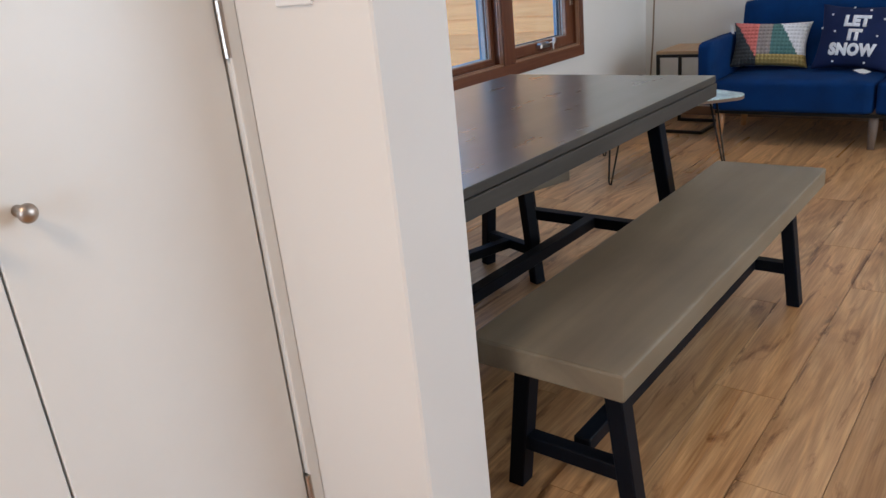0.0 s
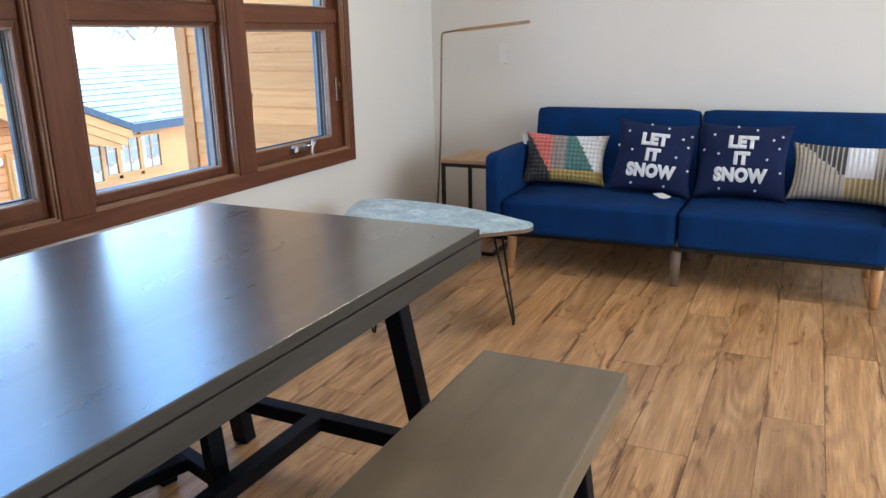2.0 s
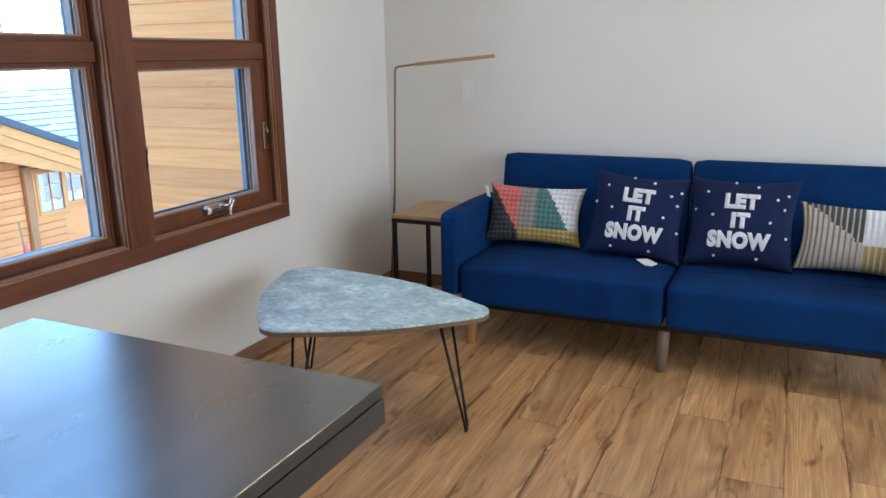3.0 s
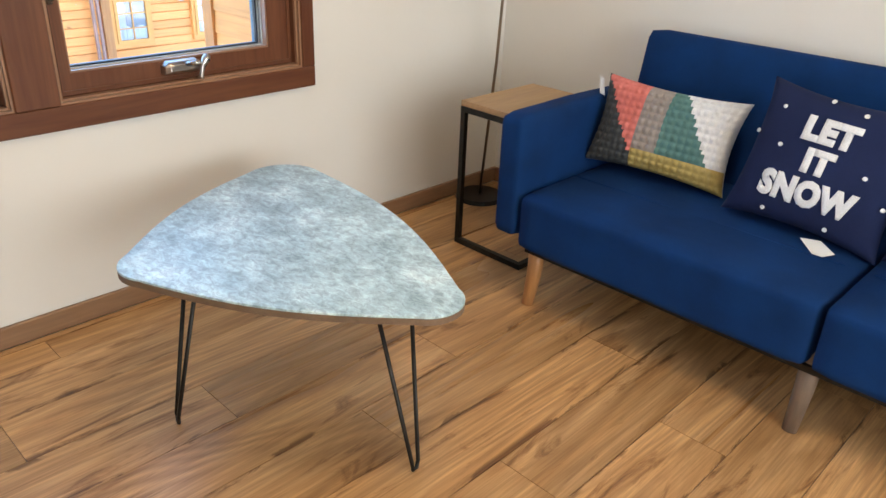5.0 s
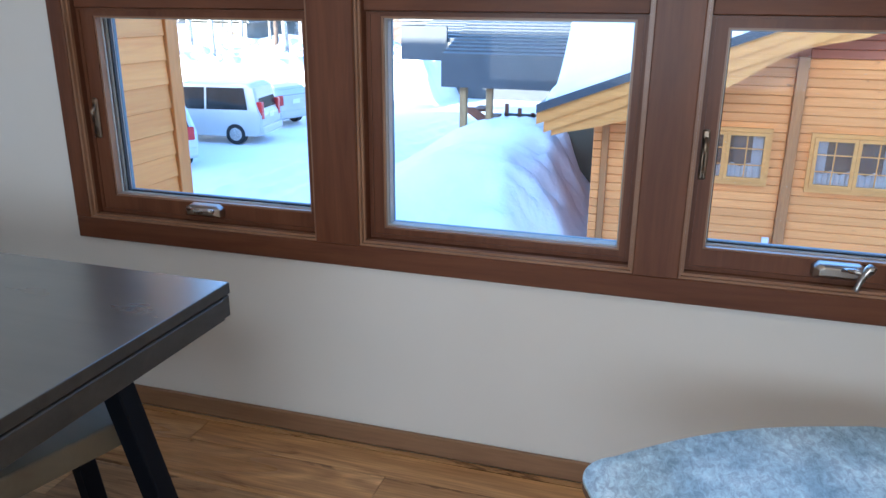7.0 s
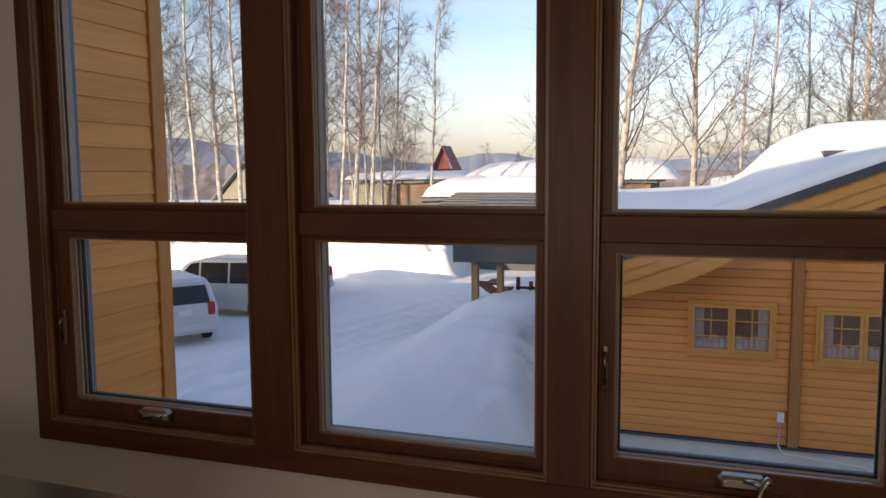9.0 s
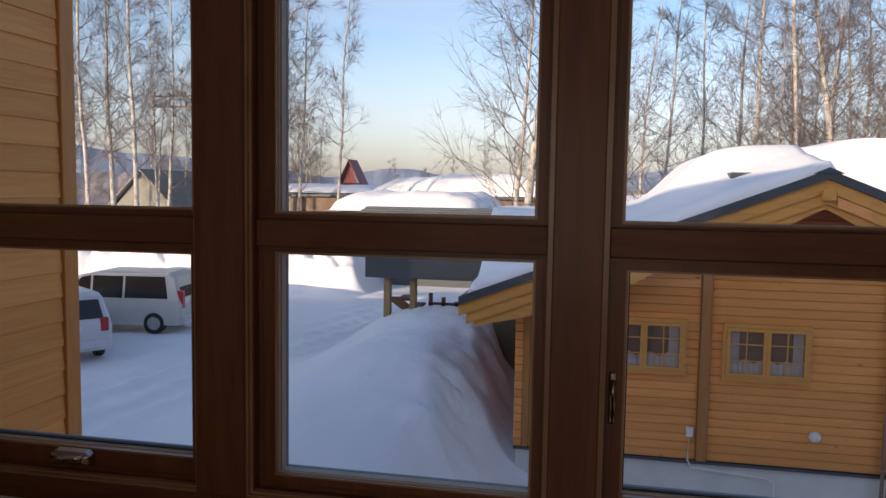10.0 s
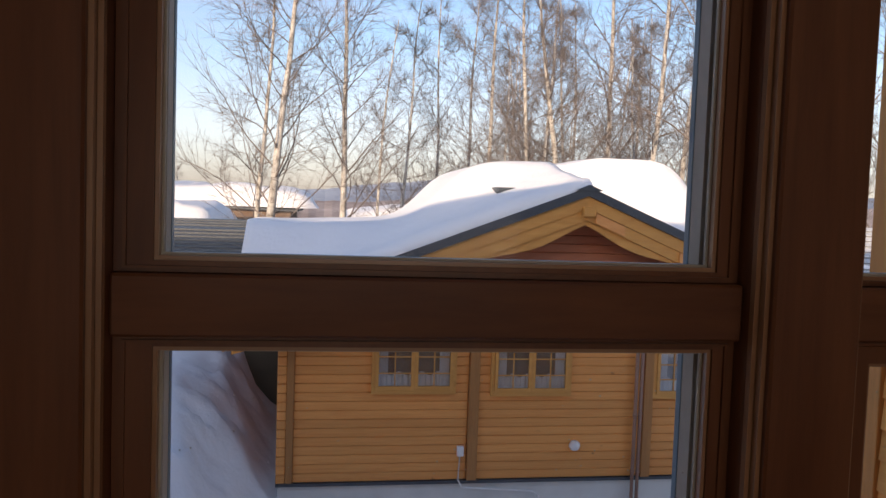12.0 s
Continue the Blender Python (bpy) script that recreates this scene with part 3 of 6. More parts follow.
    # specks of frozen dirt on the outside of the middle and the north pane
    rnd = random.Random(21)
    for ci in (1, 2):
        ya, yb, zc, zd = lights[0][ci]
        bm = bmesh.new()
        for _ in range(150):
            y, z, r = ya + 0.01 + (yb - ya - 0.02) * rnd.random() ** 1.2, zc + 0.02 + (zd - zc - 0.04) * rnd.random(), rnd.uniform(0.0005, 0.0013)
            ring = [bm.verts.new((WX - 0.0692, y + r * math.cos(k * 1.2566), z + r * math.sin(k * 1.2566))) for k in range(5)]
            bm.faces.new(ring)
        part("dirt_specks", bm, M["seal"], root, kind="stuff")
    # crank operators and sash locks
    for yc, out in ((4.20, False), (5.985, True)):
        crank = part("crank_cover", crank_cover(yc), M["nickel"], root, "satin metal crank cover on the sash rail")
        if out:
            bm = tube([(WX + 0.026, yc + 0.062, 0.746), (WX + 0.030, yc + 0.056, 0.736), (WX + 0.026, yc + 0.044, 0.712), (WX + 0.030, yc + 0.036, 0.692), (WX + 0.032, yc + 0.031, 0.681)], [0.010, 0.013, 0.0075, 0.0065, 0.010], 10)
            add_tube(bm, [(WX + 0.002, yc + 0.004, 0.722), (WX + 0.020, yc + 0.026, 0.727), (WX + 0.027, yc + 0.050, 0.724)], [0.006, 0.007, 0.006], 8)
        else:
            bm = tube([(WX + 0.008, yc - 0.045, 0.722), (WX + 0.016, yc - 0.01, 0.715), (WX + 0.018, yc + 0.03, 0.722), (WX + 0.016, yc + 0.05, 0.72)], [0.006, 0.007, 0.006, 0.007], 8)
        part("crank_handle", bm, M["chrome"], root, "folding chrome crank handle", smooth=True)
    for yl in (3.833, 5.643, 6.355):
        part("sash_lock", box((WX - 0.030, yl - 0.009, 0.915), (WX - 0.020, yl + 0.009, 1.04), 0.004), M["bronze"], root)
        bm = tube([(WX - 0.021, yl, 1.02), (WX - 0.006, yl, 1.0), (WX - 0.012, yl, 0.94), (WX - 0.008, yl, 0.92)], [0.005, 0.006, 0.005, 0.004], 6)
        part("lock_lever", bm, M["bronze"], root, smooth=True)
    return root


def frame_box(a, b, za, zb, ya, yb, zc, zd, x0, x1):
    """A frame in the yz plane: outside a..b by za..zb, inside ya..yb by zc..zd."""
    return boxes([((x0, a, za), (x1, ya, zb)), ((x0, yb, za), (x1, b, zb)), ((x0, ya, za), (x1, yb, zc)), ((x0, ya, zd), (x1, yb, zb))])


def frame_yz(a, b, za, zb, w, h, x0, x1):
    return frame_box(a, b, za, zb, a + w, b - w, za + h, zb - h, x0, x1)


def crank_cover(yc):
    ring = lambda x, w, h: [(x, yc + sy * w, 0.712 + sz * h) for sy, sz in ((-1, -0.8), (1, -0.8), (1, 0.5), (0.75, 1), (-0.75, 1), (-1, 0.5))]
    bm = loft([ring(WX - 0.030, 0.062, 0.021), ring(WX - 0.004, 0.060, 0.019), ring(WX + 0.006, 0.045, 0.011)])
    bmesh.ops.bevel(bm, geom=list(bm.edges), offset=0.002, segments=1, affect="EDGES")
    return bm


window_one()


# ---------------------------------------------------------------- closet doors, switches
def closet_door(y0, y1, knob_y, hinge_y, name):
    root = thing(name, (-1.235, (y0 + y1) / 2, 0), "plain white painted closet door, closed", "door", kind="structure")
    part("panel", box((-1.268, y0, 0.008), (-1.233, y1, 2.03), 0.002), M["door"], root)
    bm = bmesh.new()
    bmesh.ops.create_uvsphere(bm, u_segments=20, v_segments=12, radius=0.014, matrix=Matrix.Translation((-1.203, knob_y, 0.962)))
    for v in bm.verts:
        v.co.x = -1.203 + (v.co.x + 1.203) * 0.7
    add_tube(bm, [(-1.234, knob_y, 0.962), (-1.212, knob_y, 0.962)], [0.009, 0.006], 12)
    part("knob", bm, M["nickel"], root, "brushed nickel knob", smooth=True)
    if hinge_y:
        for z in (0.24, 1.155, 1.85):
            bm = tube([(-1.226, hinge_y, z - 0.045), (-1.226, hinge_y, z + 0.045)], 0.0065, 10)
            add_box(bm, (-1.235, hinge_y - 0.002, z - 0.045), (-1.226, hinge_y + 0.012, z + 0.045))
            part("hinge", bm, M["nickel"], root, "satin nickel hinge")
    return root


closet_door(2.187, 2.606, 2.228, 2.609, "door_1")
closet_door(1.764, 2.183, 2.142, None, "door_2")
part("trim", boxes([((-1.34, 2.612, 0), (-1.222, 2.6395, 2.06)), ((-1.34, 1.72, 0), (-1.222, 1.76, 2.06)), ((-1.34, 1.76, 2.034), (-1.222, 2.612, 2.06))], 0.002), M["door"], kind="structure")


def switch_plate(centre, facing, w, h, name="light_switch"):
    x, y, z = centre
    root = thing(name, centre, "white plastic wall switch plate with a rocker", "switch")
    if facing == "x":
        lo, hi = (x, y - w / 2, z - h / 2), (x + 0.006, y + w / 2, z + h / 2)
        lo2, hi2 = (x + 0.006, y - w * 0.22, z - h * 0.28), (x + 0.009, y + w * 0.22, z + h * 0.28)
    else:
        lo, hi = (x - w / 2, y - 0.006, z - h / 2), (x + w / 2, y, z + h / 2)
        lo2, hi2 = (x - w * 0.22, y - 0.009, z - h * 0.28), (x + w * 0.22, y - 0.006, z + h * 0.28)
    part("plate", box(lo, hi, 0.002, 2), M["plastic"], root)
    part("rocker", box(lo2, hi2, 0.001), M["plastic"], root)
    return root


switch_plate((-1.077, 2.64, 1.245), "y", 0.08, 0.125)
switch_plate((-2.135, NY, 1.125), "y", 0.068, 0.12)


# ---------------------------------------------------------------- dining table and benches
def dining_table():
    x0, x1, y0, y1, z = -2.04, -1.13, 2.87, 4.658, 0.75
    root = thing("dining_table", ((x0 + x1) / 2, (y0 + y1) / 2, 0), "large dining table with grey-stained satin top and black splayed legs", "table")
    bm = box((x0, y0, z - 0.026), (x1, y1, z), 0.0025, 2)
    bm.normal_update()
    for face in bm.faces:
        face.material_index = 0 if face.normal.z > 0.8 else 1
    part("tabletop", bm, [M["tabletop"], M["tableedge"]], root, "grey-stained wooden top")
    bm = boxes([((x0 + 0.002, y0 + 0.002, z - 0.078), (x0 + 0.03, y1 - 0.002, z - 0.0285)), ((x1 - 0.03, y0 + 0.002, z - 0.078), (x1 + 0.003, y1 + 0.003, z - 0.0285)),
                ((x0 + 0.03, y0 + 0.002, z - 0.078), (x1 - 0.03, y0 + 0.03, z - 0.0285)), ((x0 + 0.03, y1 - 0.028, z - 0.078), (x1 - 0.03, y1 + 0.003, z - 0.0285))], 0.0025)
    part("edge_band", bm, M["tableedge"], root, "dark grey edge band")
    part("underframe", box((x0 + 0.03, y0 + 0.03, z - 0.045), (x1 - 0.03, y1 - 0.03, z - 0.0265)), M["blackwood"], root)
    L = 0.052
    for sy, ya in ((-1, y0 + 0.17), (1, y1 - 0.17)):
        for xb, xt in ((x0 + 0.12, x0 + 0.17), (x1 - 0.10, x1 - 0.15)):
            part("leg", slanted((xb, ya + sy * 0.09, 0.001), (xt, ya - sy * 0.06, z - 0.046), L, L), M["blackwood"], root)
        yc = ya + sy * 0.045
        part("crossbar", box((x0 + 0.155, yc - 0.024, 0.142), (x1 - 0.125, yc + 0.024, 0.187), 0.003), M["blackwood"], root)
    part("long_stretcher", box((-1.615, y0 + 0.14, 0.144), (-1.565, y1 - 0.14, 0.189), 0.003), M["blackwood"], root)
    # it stands slightly askew, turned about its far corner
    root.matrix_basis = pose(x1, y1, 0) @ pose(0, 0, 0, 0, 0, -0.8) @ pose(-x1, -y1, 0) @ root.matrix_basis
    return root


def bench(x0, x1, y0, y1, label):
    z = 0.45
    root = thing("bench", ((x0 + x1) / 2, (y0 + y1) / 2, 0), label, "bench", "dining benches")
    part("seat", box((x0, y0, z - 0.062), (x1, y1, z), 0.006, 2), M["benchtop"], root, "thick grey-brown wooden seat")
    L = 0.042
    for sy, ya in ((-1, y0 + 0.10), (1, y1 - 0.15)):
        for xb, xt in ((x0 + 0.032, x0 + 0.08), (x1 - 0.032, x1 - 0.08)):
            part("leg", slanted((xb, ya - sy * 0.02, 0.001), (xt, ya - sy * 0.02, z - 0.063), L, L + 0.006), M["blackwood"], root)
        yc = ya - sy * 0.02
        part("crossbar", box((x0 + 0.045, yc - 0.02, 0.115), (x1 - 0.045, yc + 0.02, 0.155), 0.003), M["blackwood"], root)
    xm = (x0 + x1) / 2
    part("long_stretcher", box((xm - 0.022, y0 + 0.16, 0.117), (xm + 0.022, y1 - 0.16, 0.153), 0.003), M["blackwood"], root)
    return root


dining_table()
bench(-1.092, -0.72, 2.998, 4.586, "long bench with thick grey-brown wooden seat beside the dining table")
skew = bench(-1.96, -1.58, 2.87, 4.42, "long grey wooden bench pushed askew under the dining table")
skew.matrix_basis = pose(-1.77, 4.42, 0) @ pose(0, 0, 0, 0, 0, -17.0) @ pose(1.77, -4.42, 0) @ skew.matrix_basis


# ---------------------------------------------------------------- coffee table
def coffee_table():
    z = 0.45
    root = thing("coffee_table", (-1.93, 5.82, 0), "low rounded-triangle coffee table, mottled blue-grey top, on black hairpin legs", "table")
    corners = [Vector((-2.005, 5.548)), Vector((-1.490, 5.888)), Vector((-2.268, 6.068))]
    radii, bows = [0.088, 0.083, 0.112], [0.040, 0.058, 0.040]
    # outline of three arcs joined by bowed sides
    cen = sum(corners, Vector((0, 0))) / 3
    pts = []
    for i in range(3):
        c, p, n = corners[i], corners[i - 1], corners[(i + 1) % 3]
        def normal(u, v):
            d = (v - u).normalized()
            w = Vector((d.y, -d.x))
            return w if w.dot((u + v) / 2 - cen) > 0 else -w
        n0, n1 = normal(p, c), normal(c, n)
        a0, a1 = math.atan2(n0.y, n0.x), math.atan2(n1.y, n1.x)
        da = (a1 - a0 + math.pi) % (2 * math.pi) - math.pi
        for k in range(13):
            a = a0 + da * k / 12
            pts.append(c + Vector((math.cos(a), math.sin(a))) * radii[i])
        e0, e1 = pts[-1], n + n1 * radii[(i + 1) % 3]
        for k in range(1, 14):
            f = k / 14
            pts.append(e0.lerp(e1, f) + n1 * bows[i] * math.sin(math.pi * f))
    def slab(z0, z1, grow=0.0):
        bm = bmesh.new()
        rings = [[bm.verts.new((*(cen + (p - cen) * (1 + g)), zz)) for p in pts] for zz, g in ((z0, grow - 0.004), (z0 + 0.001, grow), (z1 - 0.0015, grow), (z1, grow - 0.004))]
        n = len(pts)
        for a, b in zip(rings, rings[1:]):
            for k in range(n):
                bm.faces.new((a[k], a[(k + 1) % n], b[(k + 1) % n], b[k]))
        bm.faces.new(rings[0][::-1]), bm.faces.new(rings[-1])
        bmesh.ops.recalc_face_normals(bm, faces=bm.faces)
        return bm
    part("tabletop", slab(z - 0.006, z), M["stone"], root, "mottled blue-grey laminate top")
    part("top_edge", slab(z - 0.022, z - 0.0065, -0.001), M["plyedge"], root, "brown plywood edge")
    feet = [Vector((-2.002, 5.541)), Vector((-1.478, 5.857)), Vector((-2.325, 6.12))]
    for f in feet:
        out = (f - cen).normalized()
        side = Vector((-out.y, out.x))
        top = f - out * 0.075
        a, b = top + side * 0.052, top - side * 0.052
        foot = Vector((f.x, f.y, 0.006))
        pa, pb = Vector((*a, z - 0.026)), Vector((*b, z - 0.026))
        s3 = Vector((*side, 0))
        bm = tube([pa, foot + s3 * 0.010 + Vector((0, 0, 0.02)), foot + s3 * 0.006, foot - s3 * 0.006, foot - s3 * 0.010 + Vector((0, 0, 0.02)), pb], 0.0052, 8)
        add_box(bm, (min(a.x, b.x) - 0.012, min(a.y, b.y) - 0.012, z - 0.026), (max(a.x, b.x) + 0.012, max(a.y, b.y) + 0.012, z - 0.0225))
        part("hairpin_leg", bm, M["blackmetal"], root, "black bent steel rod leg", smooth=True)


coffee_table()


# ---------------------------------------------------------------- sofa
def cushion_box(lo, hi, r=0.03, puff=0.0, n=12):
    """A soft block: rounded edges, its top slightly crowned."""
    lo, hi = Vector(lo), Vector(hi)
    bm = box(lo, hi)
    bmesh.ops.subdivide_edges(bm, edges=bm.edges[:], cuts=n, use_grid_fill=True)
    c, h = (lo + hi) / 2, (hi - lo) / 2
    for v in bm.verts:
        q = Vector([max(-h[i] + r, min(h[i] - r, v.co[i] - c[i])) for i in range(3)])
        d = v.co - c - q
        if d.length > 1e-6:
            v.co = c + q + d.normalized() * r
        u = [(v.co[i] - c[i]) / h[i] for i in range(3)]
        if puff:
            v.co.z += puff * max(0, u[2]) * (1 - u[0] ** 4) * (1 - u[1] ** 4)
            v.co.z += 0.0025 * noise.noise(v.co * 9)
            v.co.y += 0.004 * noise.noise(v.co * 5) * abs(u[1])
    return bm


def sofa():
    root = thing("sofa", (-0.92, 7.0, 0), "navy blue fabric split-back sofa bed with square arms on wooden legs", "sofa")
    for a, b in ((-1.833, -0.925), (-0.917, -0.012)):
        seat = part("seat", cushion_box((a, 6.62, 0.205), (b, 7.27, 0.392), 0.028, 0.012, 16), M["blue"], root, smooth=True)
        part("seat_seam", tube([(a + 0.03, 6.86, 0.4035), (b - 0.03, 6.86, 0.4035)], 0.0015, 5), M["blue"], root)
    for a, b in ((-1.86, -0.925), (-0.917, 0.02)):
        bm = cushion_box((a, 7.20, 0.30), (b, 7.32, 0.83), 0.032, 0.0, 14)
        rot = Matrix.Translation((0, 7.22, 0.36)) @ Matrix.Rotation(radians(-11), 4, "X") @ Matrix.Translation((0, -7.22, -0.36))
        bmesh.ops.transform(bm, matrix=rot, verts=bm.verts)
        for v in bm.verts:
            v.co.y = min(v.co.y, NY - 0.01)
        part("backrest", bm, M["blue"], root, smooth=True)
    for a, b in ((-1.93, -1.838), (-0.007, 0.093)):
        part("armrest", cushion_box((a, 6.62, 0.235), (b, 7.24, 0.625), 0.026, 0.006, 12), M["blue"], root, smooth=True)
    for x, y, mt, lb in ((-1.797, 6.70, "beech", "orange beech tapered leg"), (-0.926, 6.70, "greyleg", "grey-brown tapered leg"), (-0.045, 6.70, "beech", "orange beech tapered leg"),
                         (-1.797, 7.2, "beech", "orange beech tapered leg"), (-0.926, 7.2, "greyleg", "grey-brown tapered leg"), (-0.045, 7.2, "beech", "orange beech tapered leg")):
        part("leg", tube([(x, y - 0.03, 0.0), (x, y - 0.005, 0.12), (x, y, 0.232)], [0.019, 0.025, 0.029], 18), M[mt], root, lb, smooth=True)
    # dark slab stretched forward to deepen the shade under the sofa
    part("seat_rail", box((-1.82, 6.66, 0.185), (-0.02, 7.24, 0.204)), M["blackmetal"], root, "dark steel frame under the seats, widened to deepen the shade")


sofa()


# ---------------------------------------------------------------- cushions
def pillow_shape(w, h, t, nu, nv, bobble=0.0, seed=0):
    def at(u, v, side):
        px = u * w / 2 * (1 - 0.10 * (1 - v * v) * abs(u) ** 3)
        pz = v * h / 2 * (1 - 0.11 * (1 - u * u) * abs(v) ** 3)
        full = max(0.0, (1 - abs(u) ** 2.6) * (1 - abs(v) ** 2.6)) ** 0.42
        d = t / 2 * full + 0.002
        d += 0.006 * noise.noise(Vector((u * 2.3 + seed, v * 2.1, seed * 1.7))) * full
        if bobble:
            rows = abs(math.sin((v + 1) * nv / 12 * math.pi))
            d += bobble * abs(math.sin((u + 1) * nu / 12 * math.pi)) * (rows if seed == 1 else 0.75 + 0.25 * rows)
        return Vector((px, -d if side else d, pz))
    return at


def pillow(w, h, t, m, fill, label, mats, nu=40, nv=40, bobble=0.0, seed=0, texts=(), flakes=(), tag_at=None):
    base = m.translation
    root = thing("cushion", base, label, "cushion", "cushions on the sofa")
    at = pillow_shape(w, h, t, nu, nv, bobble, seed)
    bm = bmesh.new()
    grids = []
    for side in (1, 0):
        g = [[bm.verts.new(m @ at(-1 + 2 * i / nu, -1 + 2 * j / nv, side)) for j in range(nv + 1)] for i in range(nu + 1)]
        grids.append(g)
        for i in range(nu):
            for j in range(nv):
                q = (g[i][j], g[i + 1][j], g[i + 1][j + 1], g[i][j + 1])
                f = bm.faces.new(q if side else q[::-1])
                f.material_index = fill((i + 0.5) / nu, (j + 0.5) / nv) if side else 0
    a, b = grids
    rim = [(i, 0) for i in range(nu)] + [(nu, j) for j in range(nv)] + [(i, nv) for i in range(nu, 0, -1)] + [(0, j) for j in range(nv, 0, -1)]
    for k, (i, j) in enumerate(rim):
        i2, j2 = rim[(k + 1) % len(rim)]
        bm.faces.new((a[i2][j2], a[i][j], b[i][j], b[i2][j2]))
    part("cover", bm, [M[k] for k in mats], root, smooth=True)

    def on_front(px, pz, lift):
        p = at(px / (w / 2), pz / (h / 2), 1)
        return m @ Vector((px, p.y - lift, pz))

    for word, cx, cz, size, wide in texts:
        cu = bpy.data.curves.new(word.lower(), "FONT")
        cu.body, cu.size, cu.align_x, cu.align_y, cu.offset, cu.resolution_u, cu.space_character = word, size, "CENTER", "CENTER", size * 0.07, 3, 1.08
        ob = bpy.data.objects.new("tmp", cu)
        scene.collection.objects.link(ob)
        bpy.context.view_layer.update()
        me = bpy.data.meshes.new_from_object(ob.evaluated_get(bpy.context.evaluated_depsgraph_get()))
        bpy.data.objects.remove(ob)
        bm = bmesh.new()
        bm.from_mesh(me)
        bpy.data.meshes.remove(me)
        bmesh.ops.triangulate(bm, faces=bm.faces)
        bmesh.ops.remove_doubles(bm, verts=bm.verts, dist=0.0005)
        for _ in range(2):
            bmesh.ops.subdivide_edges(bm, edges=[e for e in bm.edges if e.calc_length() > 0.014], cuts=1)
            bmesh.ops.triangulate(bm, faces=bm.faces)
        res = bmesh.ops.extrude_face_region(bm, geom=bm.faces[:])
        top = {g for g in res["geom"] if isinstance(g, bmesh.types.BMVert)}
        for v in bm.verts:
            v.co = on_front(cx + v.co.x * wide, cz + v.co.y, 0.0028 if v in top else -0.002)
        bmesh.ops.recalc_face_normals(bm, faces=bm.faces)
        part("lettering", bm, M["white_yarn"], root, "raised white knitted word " + word)
    if flakes:
        bm = bmesh.new()
        for fx, fz in flakes:
            r0 = 0.0065
            n = 7
            ang = random.random() * 6
            ring0 = [bm.verts.new(on_front(fx + math.cos(ang + 6.283 * k / n) * r0 * (0.8 + 0.4 * random.random()), fz + math.sin(ang + 6.283 * k / n) * r0, 0.0)) for k in range(n)]
            ring1 = [bm.verts.new(on_front(fx + (math.cos(ang + 6.283 * k / n) * r0 * 0.8), fz + math.sin(ang + 6.283 * k / n) * r0 * 0.8, 0.005)) for k in range(n)]
            for k in range(n):
                bm.faces.new((ring0[k], ring0[(k + 1) % n], ring1[(k + 1) % n], ring1[k]))
            bm.faces.new(ring1)
        part("snow_dots", bm, M["white_yarn"], root, "small white knitted dots", kind="stuff")
    if tag_at:
        (px, pz), mt = tag_at
        o = on_front(px, pz, 0.004)
        bm = bmesh.new()
        vs = [bm.verts.new(o + Vector(q)) for q in mt]
        bm.faces.new(vs)
        r = bmesh.ops.extrude_face_region(bm, geom=bm.faces[:])
        bmesh.ops.translate(bm, verts=[g for g in r["geom"] if isinstance(g, bmesh.types.BMVert)], vec=(0, -0.0008, 0.0008))
        part("care_tag", bm, M["plastic"], root, "white sewn-in care tag")
    return root


def leaning(x, y, z, lean, turn, roll):
    return Matrix.Translation((x, y, z)) @ Matrix.Rotation(radians(turn), 4, "Z") @ Matrix.Rotation(radians(-lean), 4, "X") @ Matrix.Rotation(radians(roll), 4, "Y")


def fill_coral(u, v):
    # u from the left, v from below, stepped by the bobbles
    u, v = (int(u * 40) + 0.5) / 40, (int(v * 24) + 0.5) / 24
    if u < 0.34:
        return 1 if v > 1.02 - 2.35 * u else 2
    if v < 0.23:
        return 5
    if u < 0.52:
        return 3
    return 4 if u < 0.60 + (1 - v) * 0.37 else 0


def fill_sand(u, v):
    rib = int(u * 66) % 3 == 0
    u, v = (int(u * 32) + 0.5) / 32, (int(v * 20) + 0.5) / 20
    if u < 0.49:
        if v > 1.06 - 1.3 * u:
            return 1 if rib else 2
        return 3 if rib else 1
    if u < 0.76:
        return 0 if v > 0.38 else (1 if rib else 4)
    if v > 1.0 - (u - 0.80) * 2.2:
        return 0
    return (1 if rib else 4) if v < 0.38 else (1 if rib else 3)


FLAKES_A = [(-0.14, 0.12), (-0.03, 0.165), (0.06, 0.15), (0.17, 0.06), (0.18, 0.12), (-0.185, 0.04), (-0.11, 0.02), (0.12, -0.0), (0.185, -0.06), (-0.09, -0.155), (0.08, -0.155), (0.14, 0.10)]
pillow(0.47, 0.29, 0.14, leaning(-1.615, 7.06, 0.552, 20, 8, 2), fill_coral, "oblong bobble-knit cushion in coral, grey, teal, white and mustard", ["white_yarn", "pink", "darkyarn", "greyyarn", "teal", "mustard"], 120, 72, 0.008, 1, tag_at=((-0.225, 0.10), [(-0.01, 0, 0.02), (-0.03, 0.0, 0.028), (-0.02, 0, -0.03), (0.0, 0, -0.035)]))
pillow(0.43, 0.395, 0.15, leaning(-1.115, 7.02, 0.588, 20, 2, 4), lambda u, v: 0, "square navy knitted cushion lettered in white", ["navy"], 40, 40, 0.0, 2,
       [("LET", 0.0, 0.080, 0.082, 0.98), ("IT", 0.0, -0.002, 0.082, 0.98), ("SNOW", 0.0, -0.087, 0.088, 0.85)], FLAKES_A, ((0.08, -0.19), [(-0.05, -0.012, 0.0), (0.0, 0.0, 0.004), (0.05, -0.03, -0.008), (0.015, -0.065, -0.020)]))
